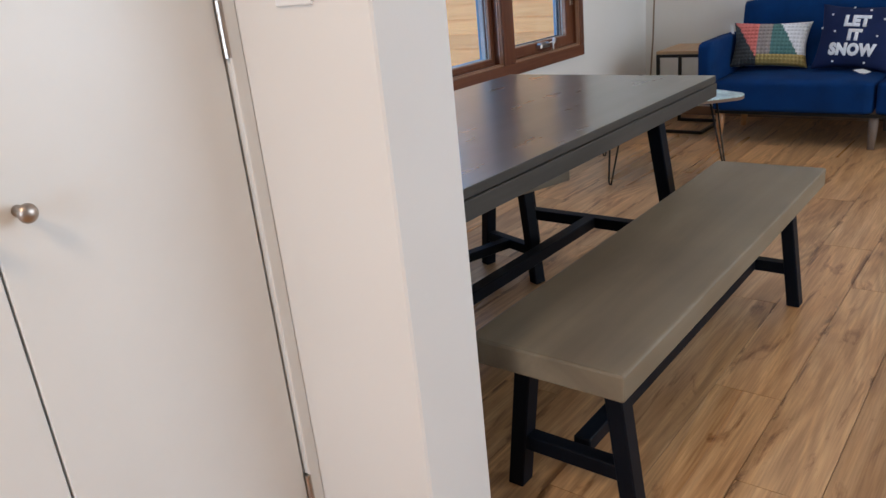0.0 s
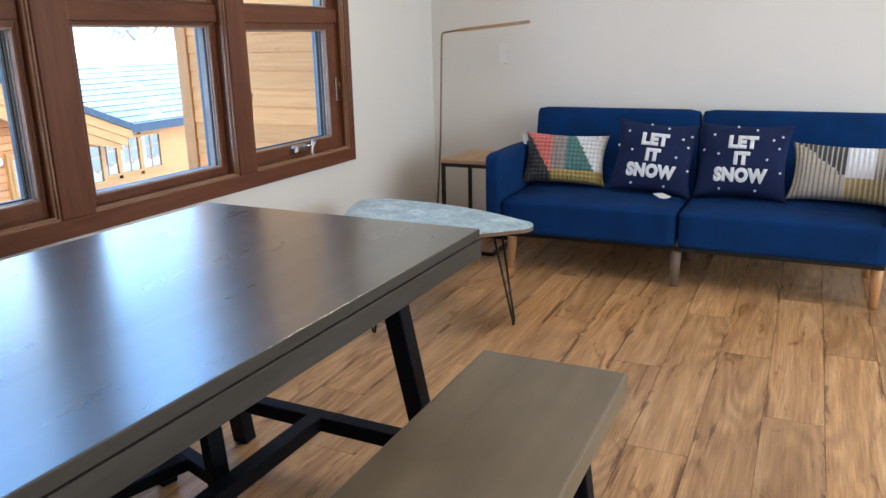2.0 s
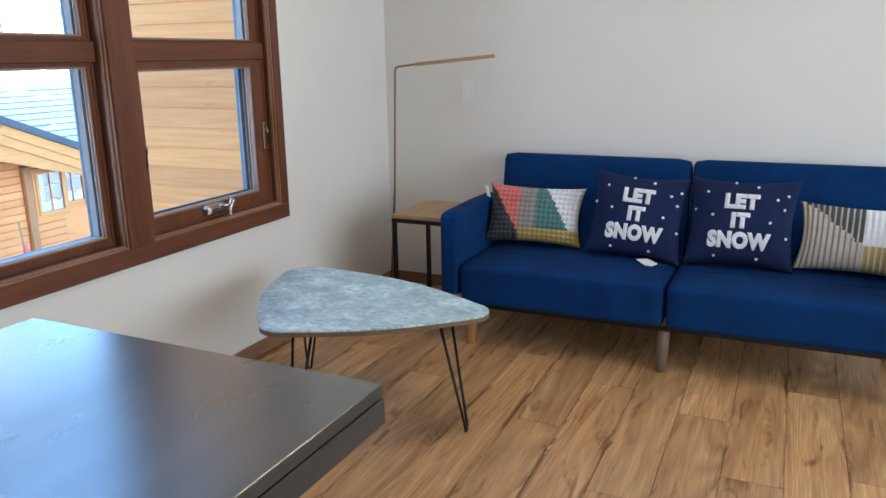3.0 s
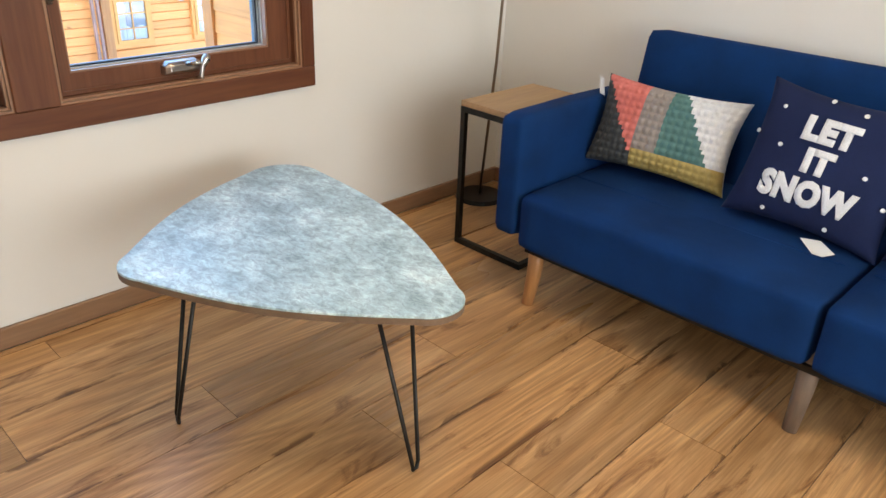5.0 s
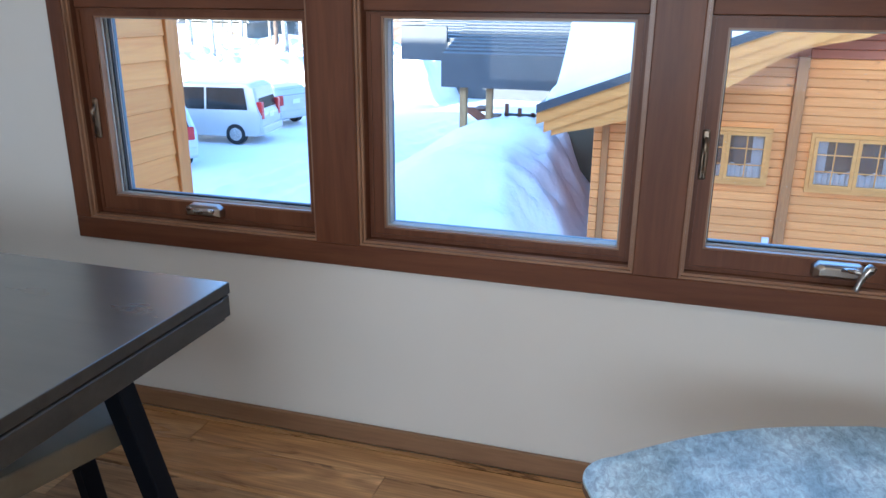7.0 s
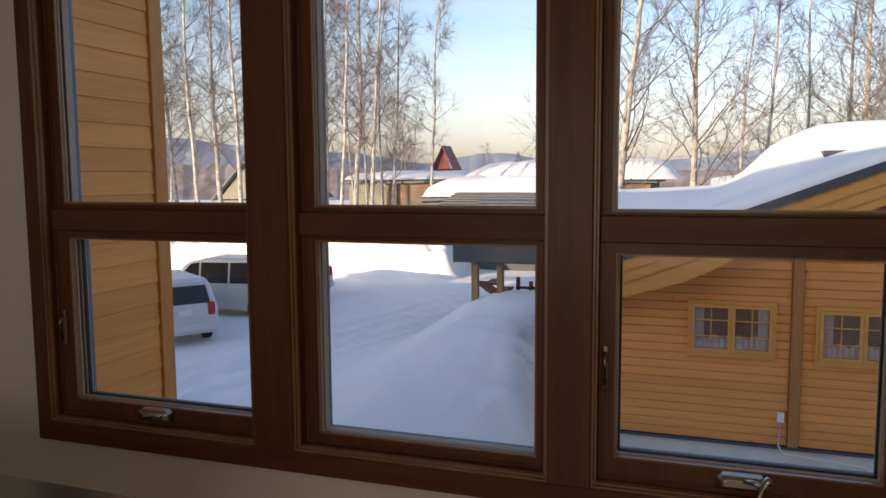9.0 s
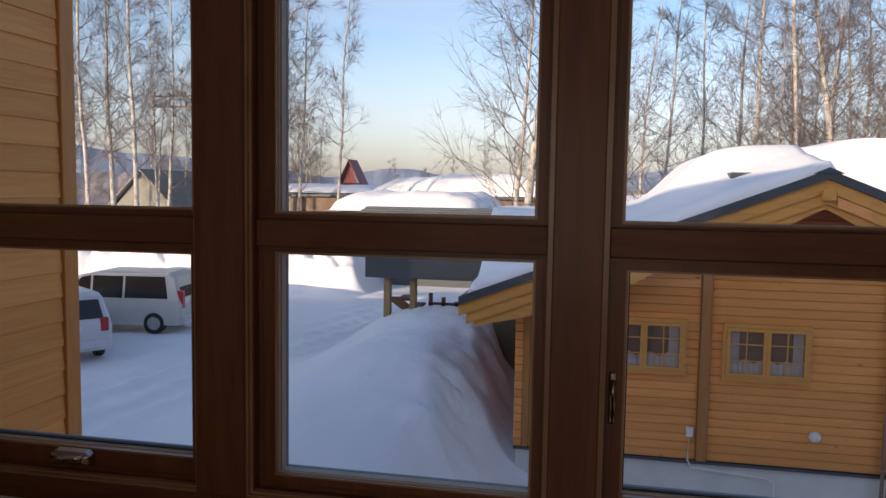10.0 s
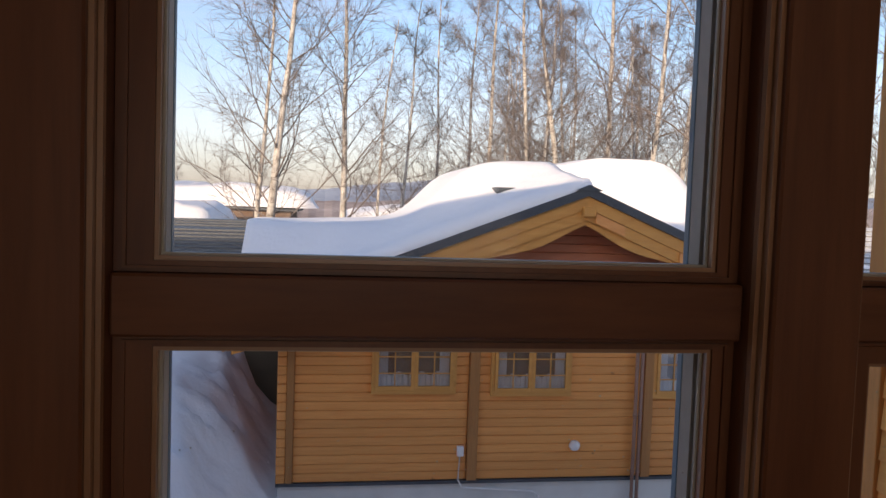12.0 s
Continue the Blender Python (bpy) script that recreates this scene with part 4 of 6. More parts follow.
pillow(0.45, 0.395, 0.15, leaning(-0.675, 7.02, 0.590, 20, -2, 0), lambda u, v: 0, "square navy knitted cushion lettered in white", ["navy"], 40, 40, 0.0, 3,
       [("LET", 0.0, 0.080, 0.082, 0.98), ("IT", 0.0, -0.002, 0.082, 0.98), ("SNOW", 0.0, -0.087, 0.088, 0.85)], FLAKES_A)
pillow(0.50, 0.29, 0.14, leaning(-0.205, 7.05, 0.545, 20, -3, 1), fill_sand, "oblong bobble-knit cushion in sand, charcoal, white and mustard", ["white_yarn", "cream", "darkyarn", "greyyarn", "mustard"], 132, 72, 0.008, 4)


# ---------------------------------------------------------------- side table and floor lamp
def side_table():
    x0, x1, y0, y1, z = -2.285, -1.965, 6.83, 7.235, 0.552
    root = thing("side_table", (x0, (y0 + y1) / 2, 0), "C-shaped side table, honey oak top on a black steel frame", "table")
    part("tabletop", box((x0, y0, z - 0.02), (x1, y1, z), 0.0015), M["oak"], root)
    b = 0.02
    part("top_frame", boxes([((x0, y0, z - 0.041), (x1, y0 + b, z - 0.0205)), ((x0, y1 - b, z - 0.041), (x1, y1, z - 0.0205)), ((x1 - b, y0 + b, z - 0.041), (x1, y1 - b, z - 0.0205)), ((x0, y0 + b, z - 0.041), (x0 + b, y1 - b, z - 0.0205))]), M["blackmetal"], root)
    for y in (y0, y1 - b):
        part("leg", box((x0, y, 0.001), (x0 + b, y + b, z - 0.0415), 0.001), M["blackmetal"], root)
    part("base_frame", boxes([((x0 + b, y0, 0.001), (x1, y0 + b, 0.021)), ((x0 + b, y1 - b, 0.001), (x1, y1, 0.021)), ((x1 - b, y0 + b, 0.001), (x1, y1 - b, 0.021))]), M["blackmetal"], root)


side_table()


def floor_lamp():
    x, y = -2.465, 7.25
    root = thing("floor_lamp", (x, y, 0), "slim bronze floor lamp, wooden light bar, round black base", "lamp")
    bm = bmesh.new()
    bmesh.ops.create_cone(bm, cap_ends=True, segments=40, radius1=0.105, radius2=0.10, depth=0.018, matrix=Matrix.Translation((x - 0.06, y - 0.01, 0.010)))
    part("base", bm, M["blackmetal"], root, "round black base")
    part("pole", tube([(x - 0.06, y - 0.01, 0.019), (x - 0.02, y - 0.005, 0.6), (x, y, 1.235), (x + 0.006, y, 1.252), (x + 0.022, y, 1.259), (-2.335, y, 1.271)], 0.006, 10), M["bronze"], root, smooth=True)
    head = part("light_bar", box((-0.22, -0.011, -0.009), (0.22, 0.011, 0.009), 0.002, 1, Matrix.Translation((-2.12, y, 1.288)) @ Matrix.Rotation(radians(-4.8), 4, "Y")), M["oak"], root, "wooden light bar, switched off")
    part("diffuser", box((-0.2, -0.006, -0.012), (0.2, 0.006, -0.0095), 0, 1, Matrix.Translation((-2.12, y, 1.288)) @ Matrix.Rotation(radians(-4.8), 4, "Y")), M["plastic"], head, "white diffuser strip")


floor_lamp()


# ---------------------------------------------------------------- ground of snow
def bump1(x, c, w):
    return math.exp(-((x - c) / w) ** 2)


def smooth(t):
    t = min(1.0, max(0.0, t))
    return t * t * (3 - 2 * t)


def ground_z(x, y):
    z = -3.3 + 0.3 * smooth((-x - 11) / 8)
    if x < -70:
        z -= min(14.0, (-70 - x) * 0.03)
    if -80 < x < 30:
        z += 0.05 * noise.noise(Vector((x * 0.35, y * 0.35, 0.3))) + 0.018 * noise.noise(Vector((x * 1.3, y * 1.3, 2.0)))
    # ploughed bank beside the neighbour's corner
    if -24 < x < -6:
        h = np.interp(x, [-21.5, -19, -17, -13.4, -10, -7], [0.0, 1.2, 1.95, 1.95, 1.05, 0.0])
        off = y - 2.2
        prof = math.exp(-abs(off / 2.8) ** 2.0) if off < 0 else math.exp(-abs(off / 1.72) ** 3.0)
        rough = 0.04 + 0.34 * smooth((off - 0.5) / 0.7)
        lumps = noise.noise(Vector((x * 0.9, y * 0.9, 5.0))) + 0.7 * (0.5 - abs(noise.noise(Vector((x * 2.1, y * 2.1, 5.0))))) * 1.3 - 0.4 * abs(noise.noise(Vector((x * 5.2, y * 5.2, 3.0))))
        z += h * prof * (1 + rough * lumps)
        z += 0.05 * smooth((off + 2.8) / 1.0) * noise.noise(Vector((x * 0.9, y * 1.7, 8.0)))
    # steep banks behind the parking place and along the road
    if x < -24:
        n1 = noise.noise(Vector((x * 0.5, y * 0.5, 9.0)))
        n2 = noise.noise(Vector((x * 1.6, y * 1.6, 7.0)))
        front = -30.2 - 0.25 * (y + 9) * (1 if y > -9 else 0.35) + 0.8 * n1
        a = smooth((front - x) / 1.3) * smooth((-3.9 + 0.5 * n1 - y) / 0.9) * (1 - smooth((-x - 52) / 8))
        n3 = noise.noise(Vector((x * 3.1, y * 3.1, 4.0)))
        z += a * (1.7 + 0.55 * n1 + 0.5 * n2 + 0.22 * n3)
        b = smooth((-x - 40 + n1) / 2.0) * smooth((y + 1.5 + n1) / 1.5)
        z += b * (1.2 + 0.4 * n1)
    # ruts of wheels and feet
    if -31 < x < -12 and y < 0.5:
        w = bump1(y, -3.2 - 0.25 * (x + 20), 1.6)
        z += 0.05 * w * math.sin((y + 0.25 * x) * 7 + noise.noise(Vector((x * 0.5, y * 0.5, 6)))) + 0.09 * w * noise.noise(Vector((x * 2.2, y * 3, 1)))
        for k in range(2):
            foot = noise.noise(Vector((x * 4.5, y * 4.5, 12 + k)))
            z -= 0.12 * max(0.0, foot - 0.42)
    return z


def axis_steps(lo, hi, fine, far):
    out = [lo + i * fine for i in range(int((hi - lo) / fine) + 1)]
    step, v = fine, out[-1]
    while v < far:
        step *= 1.35
        v += step
        out.append(v)
    step, v = fine, lo
    while v > -far:
        step *= 1.35
        v -= step
        out.insert(0, v)
    return out


def make_ground():
    xs, ys = axis_steps(-40, -5, 0.14, 3200), axis_steps(-18, 8, 0.14, 3200)
    verts = [(x, y, ground_z(x, y)) for x in xs for y in ys]
    n = len(ys)
    faces = [(i * n + j, (i + 1) * n + j, (i + 1) * n + j + 1, i * n + j + 1) for i in range(len(xs) - 1) for j in range(n - 1)]
    me = bpy.data.meshes.new("ground")
    me.from_pydata(verts, [], faces)
    me.shade_smooth()
    me.materials.append(M["snow"])
    ob = new("ground", me)
    return tagged(ob, "deep ploughed snow with banks and tyre tracks", kind="structure")


make_ground()

# ---------------------------------------------------------------- the walker's own house, outside
home = thing("own_house", (0, 5, -3.4), "own house shell, amber lap siding wings, unseen roof sized for shade", kind="structure")
LWY, LWX, RWY, RWX = 3.10, -4.09, 7.06, -4.40
part("wall", boxes([((LWX + 0.02, -20.0, -3.5), (WOUT - 0.004, LWY - 0.02, 2.84))]), M["siding_y"], home)
part("wall", boxes([((RWX + 0.02, RWY + 0.02, -3.5), (WOUT - 0.004, 13.0, 2.84))]), M["siding_y"], home)
part("wall", boxes([((WOUT, -20.0, -3.5), (5.9, -1.21, 2.84)), ((WOUT, -1.2, -3.5), (5.9, 13.0, -0.3)), ((WOUT, -1.2, 2.7), (5.9, 13.0, 2.84)), ((WOUT, -1.2, -0.3), (5.9, -1.05, 2.7)),
                    ((WOUT, 7.7, -0.3), (5.9, 13.0, 2.7)), ((4.2, -1.05, -0.3), (5.9, 7.7, 2.7))]), M["siding_y"], home)
part("wall", box((WOUT, LWY, 2.845), (-2.6, RWY, 3.75)), M["siding_y"], home)
part("wing_roof", box((LWX - 0.02, -20.0, 2.845), (-2.6, LWY + 0.02, 2.95)), M["shingle"], home)
part("wing_roof", box((RWX - 0.02, RWY - 0.02, 2.845), (-2.6, 13.0, 2.95)), M["shingle"], home)
# unseen roof, run far south and sized to shade the gable and yard
ring = lambda y: [(-2.85, y, 3.76), (0.6, y, 4.80), (6.3, y, 2.85), (6.3, y, 3.05), (0.6, y, 5.02), (-2.85, y, 3.96)]
part("roof", loft([ring(-20.5), ring(14.0)]), M["shingle"], home)
for y0, x0 in ((LWY, LWX), (RWY, RWX)):
    s = 1 if y0 == LWY else -1
    part("corner_trim", box((x0 - 0.012, min(y0, y0 + s * 0.028) if s > 0 else y0 - 0.028, -3.4), (x0 + 0.085, y0 + 0.028 if s > 0 else y0, 2.84), 0.003), M["trimwood"], home)

# ---------------------------------------------------------------- neighbour's log house
AX, RY, RZ, SL = -13.04, 8.59, 1.97, 0.385      # gable face, ridge's place and height, slope


def roof_z(y):
    return RZ - (SL * (RY - y) if y < RY else 0.41 * (y - RY))


house = thing("log_house", (AX - 4, RY, -3.4), "neighbouring orange-brown timber house with snow-laden gable roof and paned windows", "house")
part("foundation", box((AX - 5, 4.25, -3.9), (AX - 0.03, 13.4, -2.52)), M["concrete"], house, "pale concrete foundation")
part("sill_strip", box((AX - 0.03, 4.22, -2.56), (AX + 0.03, 13.43, -2.515)), M["fascia"], house)
core = bmesh.new()
sec = lambda x: [(x, 4.3, -2.52), (x, 13.35, -2.52), (x, 13.35, roof_z(13.35) - 0.2), (x, RY, RZ - 0.2), (x, 4.3, roof_z(4.3) - 0.2)]
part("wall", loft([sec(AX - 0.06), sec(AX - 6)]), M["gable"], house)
# two slopes, each a slab with its dark edge, and the barge boards
for s, mt in ((-1, "shingle"), (1, "shingle")):
    a, b = RY, RY + (-5.2 if s < 0 else 5.08)
    prof = lambda x: [(x, a, RZ), (x, b, roof_z(b)), (x, b, roof_z(b) - 0.11), (x, a, RZ - 0.11)]
    part("roof", loft([prof(AX + 0.62), prof(AX - 5)]), M[mt], house)
    part("roof_edge", loft([[(x, a, RZ + 0.01), (x, b, roof_z(b) + 0.01), (x, b, roof_z(b) - 0.12), (x, a, RZ - 0.12)] for x in (AX + 0.62, AX + 0.65)]), M["fascia"], house, "slate-blue metal roof edge")
    for k, (t0, t1, xx) in enumerate(((0.122, 0.30, 0.60), (0.302, 0.47, 0.57), (0.472, 0.66, 0.53))):
        n = 24
        top, bot = [], []
        for i in range(n + 1):
            y = a + (b - a) * i / n * (1.0 - 0.022 * k)
            f = i / n
            low = t1
            if k == 2:
                low = t1 - 0.16 * bump1(f, 0.32, 0.13) + 0.10 * bump1(f, 0.62, 0.16) - 0.10 * bump1(f, 1.0, 0.10) - 0.12 * bump1(f, 0.0, 0.10)
            top.append((y, roof_z(y) - t0)), bot.append((y, roof_z(y) - low))
        bm = bmesh.new()
        rows_ = []
        for x in (AX + xx, AX + xx - 0.04):
            rows_.append([[bm.verts.new((x, *p)) for p in top], [bm.verts.new((x, *p)) for p in bot]])
        (ft, fb), (bt, bb2) = rows_
        for i in range(n):
            bm.faces.new((ft[i], ft[i + 1], fb[i + 1], fb[i])), bm.faces.new((bt[i], bb2[i], bb2[i + 1], bt[i + 1]))
            bm.faces.new((fb[i], fb[i + 1], bb2[i + 1], bb2[i])), bm.faces.new((ft[i], bt[i], bt[i + 1], ft[i + 1]))
        bm.faces.new((ft[n], bt[n], bb2[n], fb[n]))
        bmesh.ops.recalc_face_normals(bm, faces=bm.faces)
        part("barge_board", bm, M["barge"], house)
    part("soffit", loft([[(x, a, RZ - 0.125), (x, b, roof_z(b) - 0.125), (x, b, roof_z(b) - 0.15), (x, a, RZ - 0.15)] for x in (AX + 0.52, AX + 0.0)]), M["barge"], house)
part("ridge_cap", loft([[(x, RY - 0.2, RZ - 0.045), (x, RY, RZ + 0.04), (x, RY + 0.2, RZ - 0.045)] for x in (AX + 0.68, AX - 5)]), M["fascia"], house)
part("purlin_end", box((AX + 0.5, RY - 0.08, RZ - 0.42), (AX + 0.68, RY + 0.10, RZ - 0.28), 0.01), M["barge"], house)
# stacked log ends at the corner and upright posts
for y in (7.13, 9.90, 12.62):
    part("post", box((AX - 0.02, y - 0.075, -2.5), (AX + 0.075, y + 0.075, roof_z(y) - 0.66), 0.008), M["darktrim"], house)
part("post", box((AX - 0.02, 4.36, -2.5), (AX + 0.05, 4.46, roof_z(4.4) - 0.45), 0.006), M["darktrim"], house)


def house_window(yc, zc, leaves, x=AX + 0.052, parent=None, w=0.55, h=0.80, curtain=True):
    parent = parent or house
    W = leaves * w + 0.10
    root = part("window", frame_box(yc - W / 2 - 0.05, yc + W / 2 + 0.05, zc - h / 2 - 0.07, zc + h / 2 + 0.06, yc - W / 2, yc + W / 2, zc - h / 2, zc + h / 2, x - 0.05, x + 0.02), M["barge"], parent, "paned wooden window with white curtains and painted snow reflection")
    for i in range(leaves):
        a = yc - W / 2 + i * (W / leaves) + 0.02
        b = a + W / leaves - 0.04
        part("window_frame", frame_yz(a - 0.018, b + 0.018, zc - h / 2 + 0.002, zc + h / 2 - 0.002, 0.05, 0.05, x + 0.005, x + 0.04), M["barge"], root)
        m = (a + b) / 2
        bars = [((x + 0.012, m - 0.008, zc - h / 2 + 0.05), (x + 0.03, m + 0.008, zc + h / 2 - 0.05))]
        for k in (1, 2):
            zz = zc - h / 2 + h * k / 3
            bars += [((x + 0.012, a + 0.03, zz - 0.008), (x + 0.0295, m - 0.0081, zz + 0.008)), ((x + 0.012, m + 0.0081, zz - 0.008), (x + 0.0295, b - 0.03, zz + 0.008))]
        part("glazing_bars", boxes(bars), M["barge"], root)
        pane = part("pane", box((x + 0.006, a + 0.03, zc - h / 2 + 0.05), (x + 0.010, b - 0.03, zc + h / 2 - 0.05)), M["paneglass"], root)
        # flat sheet coloured dark in place of the shaded room behind
        part("dark_interior", box((x - 0.046, a - 0.01, zc - h / 2 + 0.01), (x - 0.040, b + 0.01, zc + h / 2 - 0.01)), M["darkroom"], root)
        if curtain:
            side = a + 0.02 if i == 0 else b - 0.19
            # side curtain, then a low white strip in place of snow mirrored below
            for c0, c1, z0 in ((side, side + 0.15, zc - h / 2 + 0.04), (a + 0.03, b - 0.03, None)):
                zz1 = zc + h / 2 - 0.05 if z0 is not None else zc - h / 2 + 0.27
                zz0 = zc - h / 2 + 0.05
                zz1 = zz1 if z0 is not None else zc - h / 2 + 0.24
                bm = bmesh.new()
                k = 18
                g = [[bm.verts.new((x - 0.018 + 0.012 * math.sin(j * 2.1), c0 + (c1 - c0) * j / k, z + (0.03 * math.sin(j * 0.7 + yc) if z0 is None and z == zz1 else 0))) for z in (zz0, zz1)] for j in range(k + 1)]
                for j in range(k):
                    bm.faces.new((g[j][0], g[j + 1][0], g[j + 1][1], g[j][1]))
                part("curtain", bm, M["curtain"], root)
    return root


house_window(6.215, -0.735, 2, w=0.535, h=0.74)
house_window(8.01, -0.765, 2, w=0.53, h=0.75)
for ya, yb, ta, tb in ((0.13, 0.58, 0.315, 0.455), (1.45, 2.15, 0.315, 0.455), (1.38, 2.2, 0.485, 0.60)):
    part("mended_board", loft([[(x, RY + y, roof_z(RY + y) - t) for y, t in ((ya, ta), (yb, ta), (yb, tb), (ya, tb))] for x in (AX + 0.56, AX + 0.606)]), M["newboard"], house, "freshly mended orange board")
house_window(10.305, -0.84, 1, w=0.47, h=0.70)
house_window(11.69, -0.82, 1, w=0.47, h=0.72)
part("vent_ridge", box((AX - 0.95, 7.45, 1.86), (AX - 0.35, 7.98, 1.955), 0.005), M["fascia"], house, "dark metal roof edge poking through snow")
house_window(13.05, -0.86, 1, w=0.5)
# drain pipes, vents, wall lamp, cable
for dy in (0.0, 0.085):
    bm = tube([(AX + 0.10, 9.68 + dy, -3.3), (AX + 0.10, 9.68 + dy, 0.75)], 0.027, 10)
    for z in (-2.4, -1.5, -0.4, 0.3):
        add_tube(bm, [(AX + 0.10, 9.68 + dy, z - 0.02), (AX + 0.10, 9.68 + dy, z + 0.02)], 0.034, 10)
    part("drain_pipe", bm, M["rust"], house, "thin brown-grey drain pipe", smooth=True)
for y, z in ((8.75, -2.0), (11.2, -0.52), (10.2, 0.12)):
    bm = tube([(AX + 0.0, y, z), (AX + 0.05, y, z), (AX + 0.10, y, z - 0.02)], [0.085, 0.085, 0.05], 16)
    part("vent_cap", bm, M["plastic"], house, "round white vent cap", smooth=True)
part("outlet_box", box((AX, 6.90, -2.13), (AX + 0.07, 7.0, -1.98), 0.005), M["plastic"], house)
part("wall_box", box((AX, 10.80, -0.56), (AX + 0.05, 10.94, -0.42), 0.005), M["plastic"], house)
part("conduit", tube([(AX + 0.03, 6.95, -2.13), (AX + 0.03, 6.93, -2.5), (AX + 0.04, 7.0, -2.62), (AX + 0.04, 8.1, -2.70), (AX + 0.04, 8.2, -2.76), (AX + 0.04, 8.22, -3.3)], 0.014, 8), M["plastic"], house, "white plastic conduit", smooth=True)


# main body right and left of the gable, low eaves towards us
def shingled(name, x0, z0, x1, z1, ya, yb, parent, thick=0.1, course=0.30, mat="shingle", lines=False):
    """A slope from the eave (x0, z0) to the ridge (x1, z1), with stepped metal courses."""
    n = max(2, int(math.hypot(x1 - x0, z1 - z0) / course))
    bm = bmesh.new()
    prof = []
    for i in range(n):
        a, b = i / n, (i + 1) / n
        prof += [(x0 + (x1 - x0) * a, z0 + (z1 - z0) * a + 0.035), (x0 + (x1 - x0) * b, z0 + (z1 - z0) * b)]
    prof += [(x1, z1 - thick), (x0, z0 - thick)]
    part(name, loft([[(x, y, z) for x, z in prof] for y in (ya, yb)]), M[mat], parent, "frosted grey stepped metal roof" if lines else "dark grey stepped metal roof")
    if lines:
        bm = bmesh.new()
        for i in range(n):
            x, z = x0 + (x1 - x0) * i / n, z0 + (z1 - z0) * i / n
            add_box(bm, (x + 0.002, ya, z + 0.008), (x + 0.010, yb, z + 0.026))
        part("course_edge", bm, M["fascia"], parent, "dark metal course edges", kind="stuff")
        rnd = random.Random(8)
        bm = bmesh.new()
        for k in range(46):
            f = rnd.random() ** 0.8
            x, y, z = x0 + (x1 - x0) * f, rnd.uniform(ya + 2, yb), z0 + (z1 - z0) * f
            r1, r2 = rnd.uniform(0.12, 0.45), rnd.uniform(0.04, 0.10)
            m8 = 9
            low = [bm.verts.new((x + math.sin(6.283 * q / m8) * r2 * rnd.uniform(0.6, 1.3), y + math.cos(6.283 * q / m8) * r1 * rnd.uniform(0.6, 1.3), z + 0.0 - math.sin(6.283 * q / m8) * r2 * 0.37)) for q in range(m8)]
            top = bm.verts.new((x, y, z + 0.09))
            for q in range(m8):
                bm.faces.new((low[q], low[(q + 1) % m8], top))
        bmesh.ops.recalc_face_normals(bm, faces=bm.faces)
        part("snow_patch", bm, M["snow"], parent, "thin leftover patches of snow", kind="stuff")


shingled("roof", -14.15, -0.32, -18.9, 1.47, 11.0, 27.0, house, mat="frost", lines=True)
part("roof", loft([[(-18.9, y, 1.47), (-23.6, y, -0.3), (-23.6, y, -0.42), (-18.9, y, 1.35)] for y in (11.0, 27.0)]), M["shingle"], house)
part("wall", box((-23.0, 13.36, -3.4), (-14.75, 26.5, -0.36)), M["siding_y"], house)
part("fascia_board", box((-14.14, 12.4, -0.52), (-14.10, 27.0, -0.33)), M["fascia"], house)
part("frieze_board", box((-14.74, 13.4, -0.62), (-14.70, 26.5, -0.42)), M["barge"], house)
for y in (14.9, 15.55, 16.2, 18.6, 19.25, 22.0):
    house_window(y, -1.08, 1, x=-14.69, w=0.55, h=0.86)
shingled("roof", -16.7, 0.37, -18.9, 1.00, 0.56, 3.35, house, 0.06, 0.22)
part("canopy_side", box((-16.74, 0.54, -0.30), (-16.69, 3.30, 0.34)), M["fascia"], house, "slate-blue boarded canopy side")
part("canopy_side", box((-19.3, -1.28, 0.05), (-19.2, -0.1, 0.86)), M["fascia"], house)
shingled("roof", -19.3, 0.55, -22.5, 1.1, -1.2, 4.0, house, 0.06, 0.3)
part("wall", box((-22.0, 2.95, -3.4), (-17.0, 4.42, -0.2)), M["greenwall"], house, "dark olive porch wall")
part("wall", box((-22.0, 4.42, -3.4), (-18.5, 9.0, 0.3)), M["greenwall"], house)
for x, y, w in ((-16.95, 0.98, 0.075), (-16.95, 1.56, 0.07)):
    part("porch_post", box((x - w, y - w, -3.2), (x + w, y + w, 0.1), 0.01), M["postwood"], house)
for k in range(6):
    part("stair_tread", box((-18.5 + 0.0, 0.95 + k * 0.24, -0.95 - k * 0.17), (-17.8, 1.25 + k * 0.24, -0.9 - k * 0.17)), M["stairwood"], house)
part("stringer", slanted((-17.72, 0.85, -0.85), (-17.72, 2.5, -1.95), 0.05, 0.35), M["stairwood"], house)
for y in (1.75, 2.05, 2.35):
    part("rail_post", box((-17.9, y - 0.04, -2.6), (-17.82, y + 0.04, -0.75 - (y - 1.75) * 0.3)), M["stairwood"], house)
part("handrail", box((-17.9, 1.7, -1.02), (-17.82, 2.95, -0.96)), M["fascia"], house)

